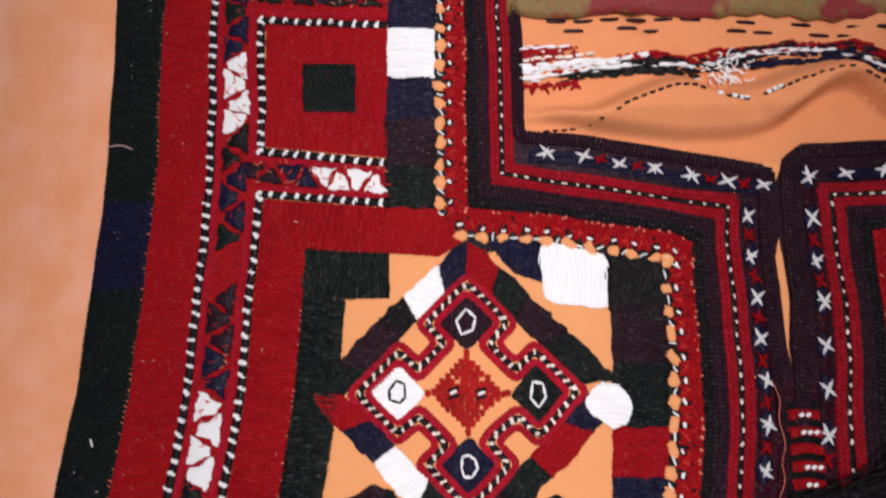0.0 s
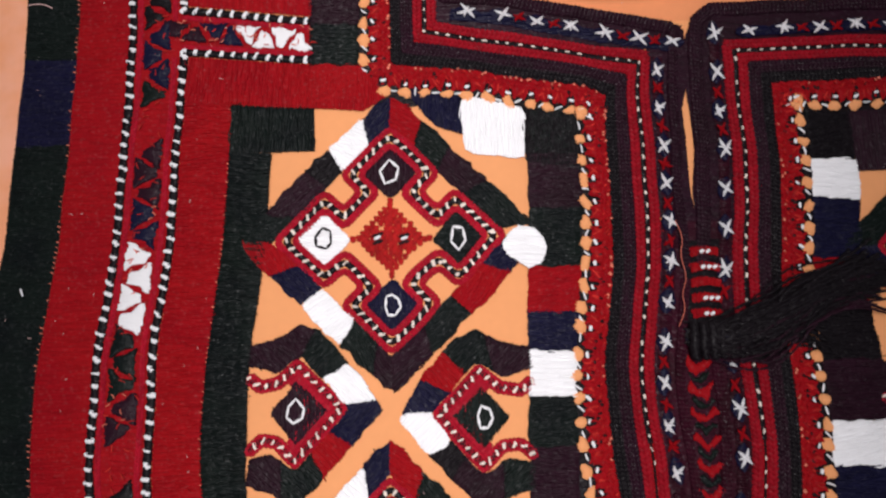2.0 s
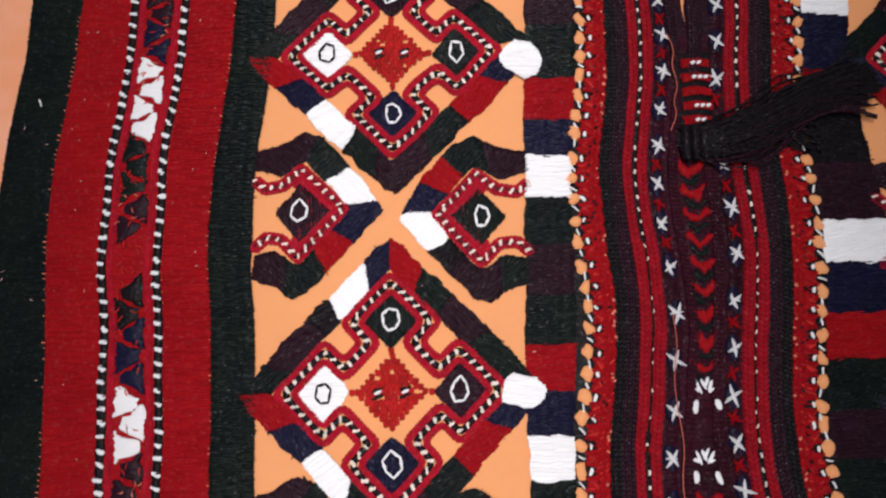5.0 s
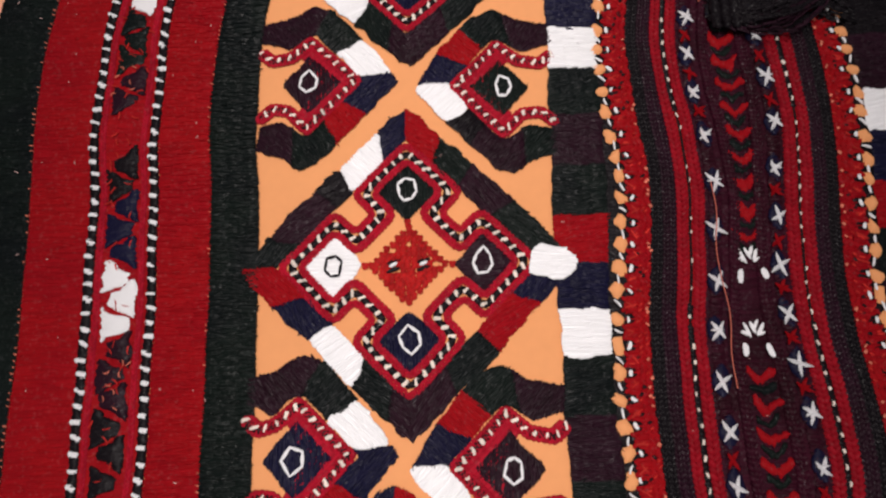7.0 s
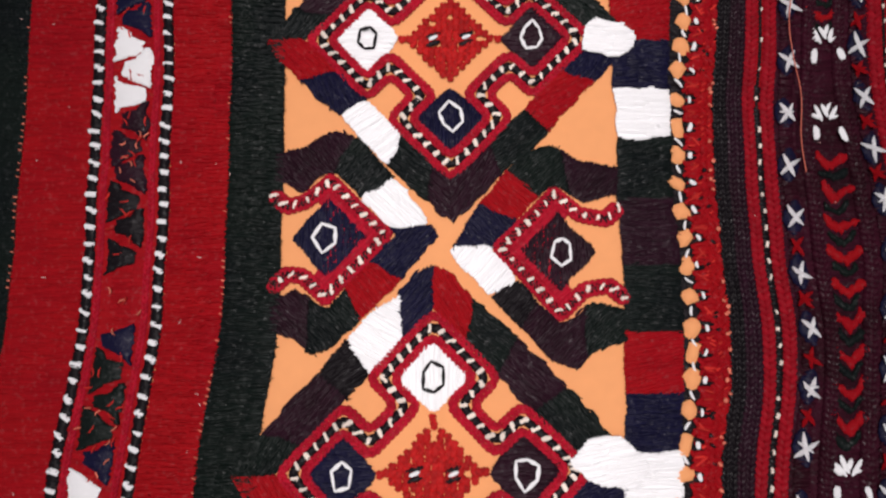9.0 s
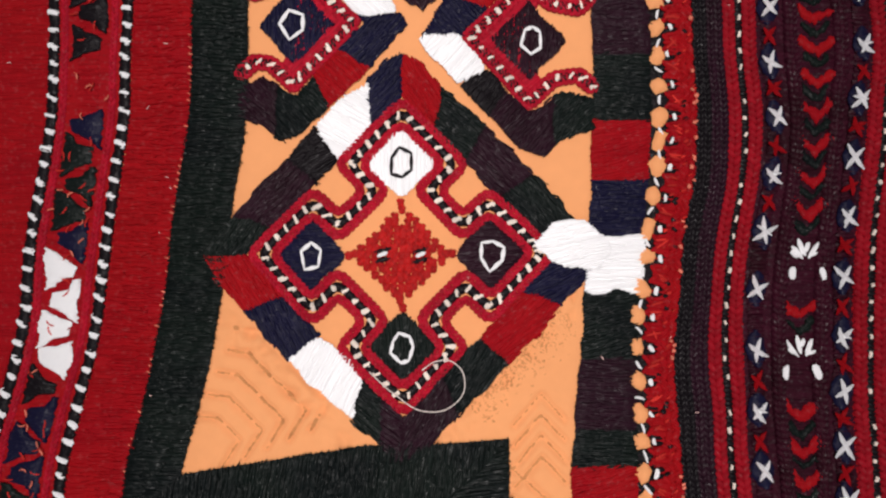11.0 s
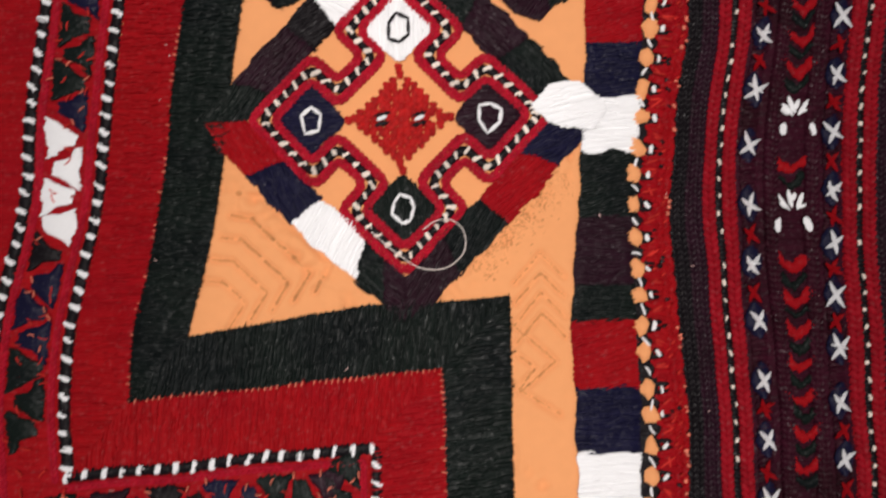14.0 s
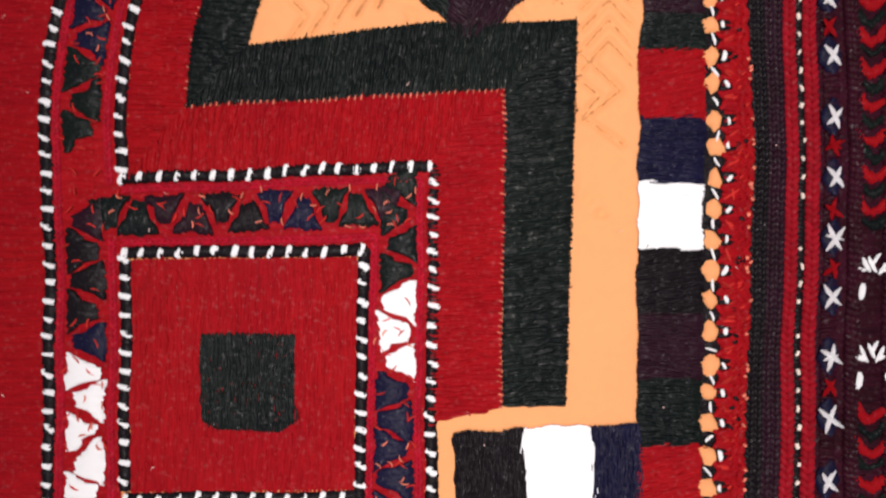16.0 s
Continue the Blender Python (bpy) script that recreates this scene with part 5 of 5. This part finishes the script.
for i in range(210):
    x = r.uniform(13, 28) if i < 70 else r.uniform(36, 122)
    y = skein(x) + (r.choice((-3.2, 3.4, 5.5)) if i < 70 else 2.6) + r.uniform(-0.8, 1.2)
    s.strand((x, y), (x + r.uniform(-1.4, 1.4), y - r.uniform(0.6, 2.0)), 0.7, cloth_height(x, y) + 0.3, 0.4, r.uniform(-0.3, 0.3))
part("crimson_fringe", s, RED, dress, "jagged crimson stitches", "stuff")

gold = bpy.data.materials.new("gold_brocade")
gold.use_nodes = True
n, l = gold.node_tree.nodes, gold.node_tree.links
b = n["Principled BSDF"]
co = n.new("ShaderNodeTexCoord")
vor = n.new("ShaderNodeTexNoise")
vor.inputs["Scale"].default_value = 62
vor.inputs["Detail"].default_value = 3
l.new(co.outputs["Object"], vor.inputs["Vector"])
ramp = n.new("ShaderNodeValToRGB")
ramp.color_ramp.interpolation = "LINEAR"
ramp.color_ramp.elements[0].position, ramp.color_ramp.elements[0].color = 0.50, (0.33, 0.19, 0.055, 1)
ramp.color_ramp.elements[1].position, ramp.color_ramp.elements[1].color = 0.55, (0.33, 0.02, 0.02, 1)
l.new(vor.outputs["Fac"], ramp.inputs["Fac"])
grain = n.new("ShaderNodeTexNoise")
grain.inputs["Scale"].default_value = 900
l.new(co.outputs["Object"], grain.inputs["Vector"])
mx = n.new("ShaderNodeMix"); mx.data_type = "RGBA"; mx.blend_type = "MULTIPLY"
mx.inputs[0].default_value = 0.7
l.new(ramp.outputs["Color"], mx.inputs[6]); l.new(grain.outputs["Color"], mx.inputs[7])
l.new(mx.outputs[2], b.inputs["Base Color"])
b.inputs["Roughness"].default_value = 0.7
bp = n.new("ShaderNodeBump"); bp.inputs["Strength"].default_value = 0.6; bp.inputs["Distance"].default_value = 0.0003
l.new(grain.outputs["Fac"], bp.inputs["Height"]); l.new(bp.outputs["Normal"], b.inputs["Normal"])

s = Strands(7600)
cols, rows_ = 60, 30
for i in range(cols):
    x = 10.8 + i * 3.4
    for j in range(rows_):
        lo = 74.6 - 0.045 * max(0, x - 40) + 0.7 * math.sin(x * 0.2) + 0.5 * math.sin(x * 0.9)
        y = lo + j * 2.8
        s.v.append((x, y, max(cloth_height(x, y), 0) + 0.7 + 0.5 * min(j, 1) + 0.5 * noise.noise(Vector((x * 0.06, y * 0.06, 4)))))
s.f = [(i * rows_ + j, (i + 1) * rows_ + j, (i + 1) * rows_ + j + 1, i * rows_ + j + 1) for i in range(cols - 1) for j in range(rows_ - 1)]
facing = part("neck_facing", s, gold, dress, "khaki-gold brocade facing with red blotches inside the neck", warp=False)
facing.modifiers.new("thickness", "SOLIDIFY").thickness = 0.0005

# ---- one loose fibre on the lowest diamond ----
curve = bpy.data.curves.new("loose_thread", "CURVE")
curve.dimensions, curve.bevel_depth, curve.bevel_resolution = "3D", 0.00009, 2
sp = curve.splines.new("BEZIER")
loop = ((-9.0, -188.2), (-5.2, -191.6), (0.2, -194.6), (5.0, -193.2), (6.4, -189.8), (4.6, -186.8), (1.8, -186.6), (-0.5, -188.0))
sp.bezier_points.add(len(loop) - 1)
for bpnt, (x, y) in zip(sp.bezier_points, loop):
    bpnt.co = (x * MM, y * MM, 1.6 * MM)
    bpnt.handle_left_type = bpnt.handle_right_type = "AUTO"
curve.materials.append(CLEAR)
fibre = new("loose_thread", curve)
tagged(fibre, "single pale thread curled loosely on the embroidery", "thread")


# ---- loose ends and lint that lie on the work ----
def loose(name, pts, mat, radius, label, lift=1.3):
    c = bpy.data.curves.new(name, "CURVE")
    c.dimensions, c.bevel_depth, c.bevel_resolution = "3D", radius, 1
    line_ = c.splines.new("BEZIER")
    line_.bezier_points.add(len(pts) - 1)
    for knot, (x, y) in zip(line_.bezier_points, pts):
        knot.co = (x * MM, y * MM, lift * MM)
        knot.handle_left_type = knot.handle_right_type = "AUTO"
    c.materials.append(mat)
    return tagged(new(name, c), label, "thread")


loose("loose_thread", [(65, -13), (66.2, -17), (65.7, -21), (66.4, -26), (65.4, -30), (65.6, -33), (64, -37)], SALMON, 0.00009, "thin salmon thread hanging loose beside the white crosses", 2.0)
loose("loose_thread", [(61, -79), (61.3, -85), (60.2, -93), (60.4, -99), (61.0, -106), (60.2, -114), (60.4, -120)], SALMON, 0.00009, "thin salmon thread hanging loose beside the white crosses", 2.0)
loose("loose_thread", [(-85.2, 42.6), (-82, 42.8), (-79.4, 41.8)], LINT, 0.00013, "short pale hair lying on the dark green band", 0.9)
loose("loose_thread", [(-82.3, -25.2), (-82, -26), (-81.7, -26.8)], WHITE, 0.00022, "tiny white thread end on the dark green band", 0.8)
lint = Strands(8000)
r = random.Random(8001)
for i in range(110):
    y = r.uniform(END + 40, 85)
    x = r.choice((C(y) - 18, C(y) + 8, C(y) - 30, r.uniform(-25, 80))) + r.uniform(-4.5, 4.5)
    a, ln = r.uniform(0, 6.28), r.uniform(0.25, 0.9)
    lint.strand((x, y), (x + ln * math.cos(a), y + ln * math.sin(a)), r.uniform(0.08, 0.16), 0.75, 0.1, r.uniform(-0.2, 0.2))
part("lint", lint, LINT, dress, "tiny pale specks of lint", "stuff")
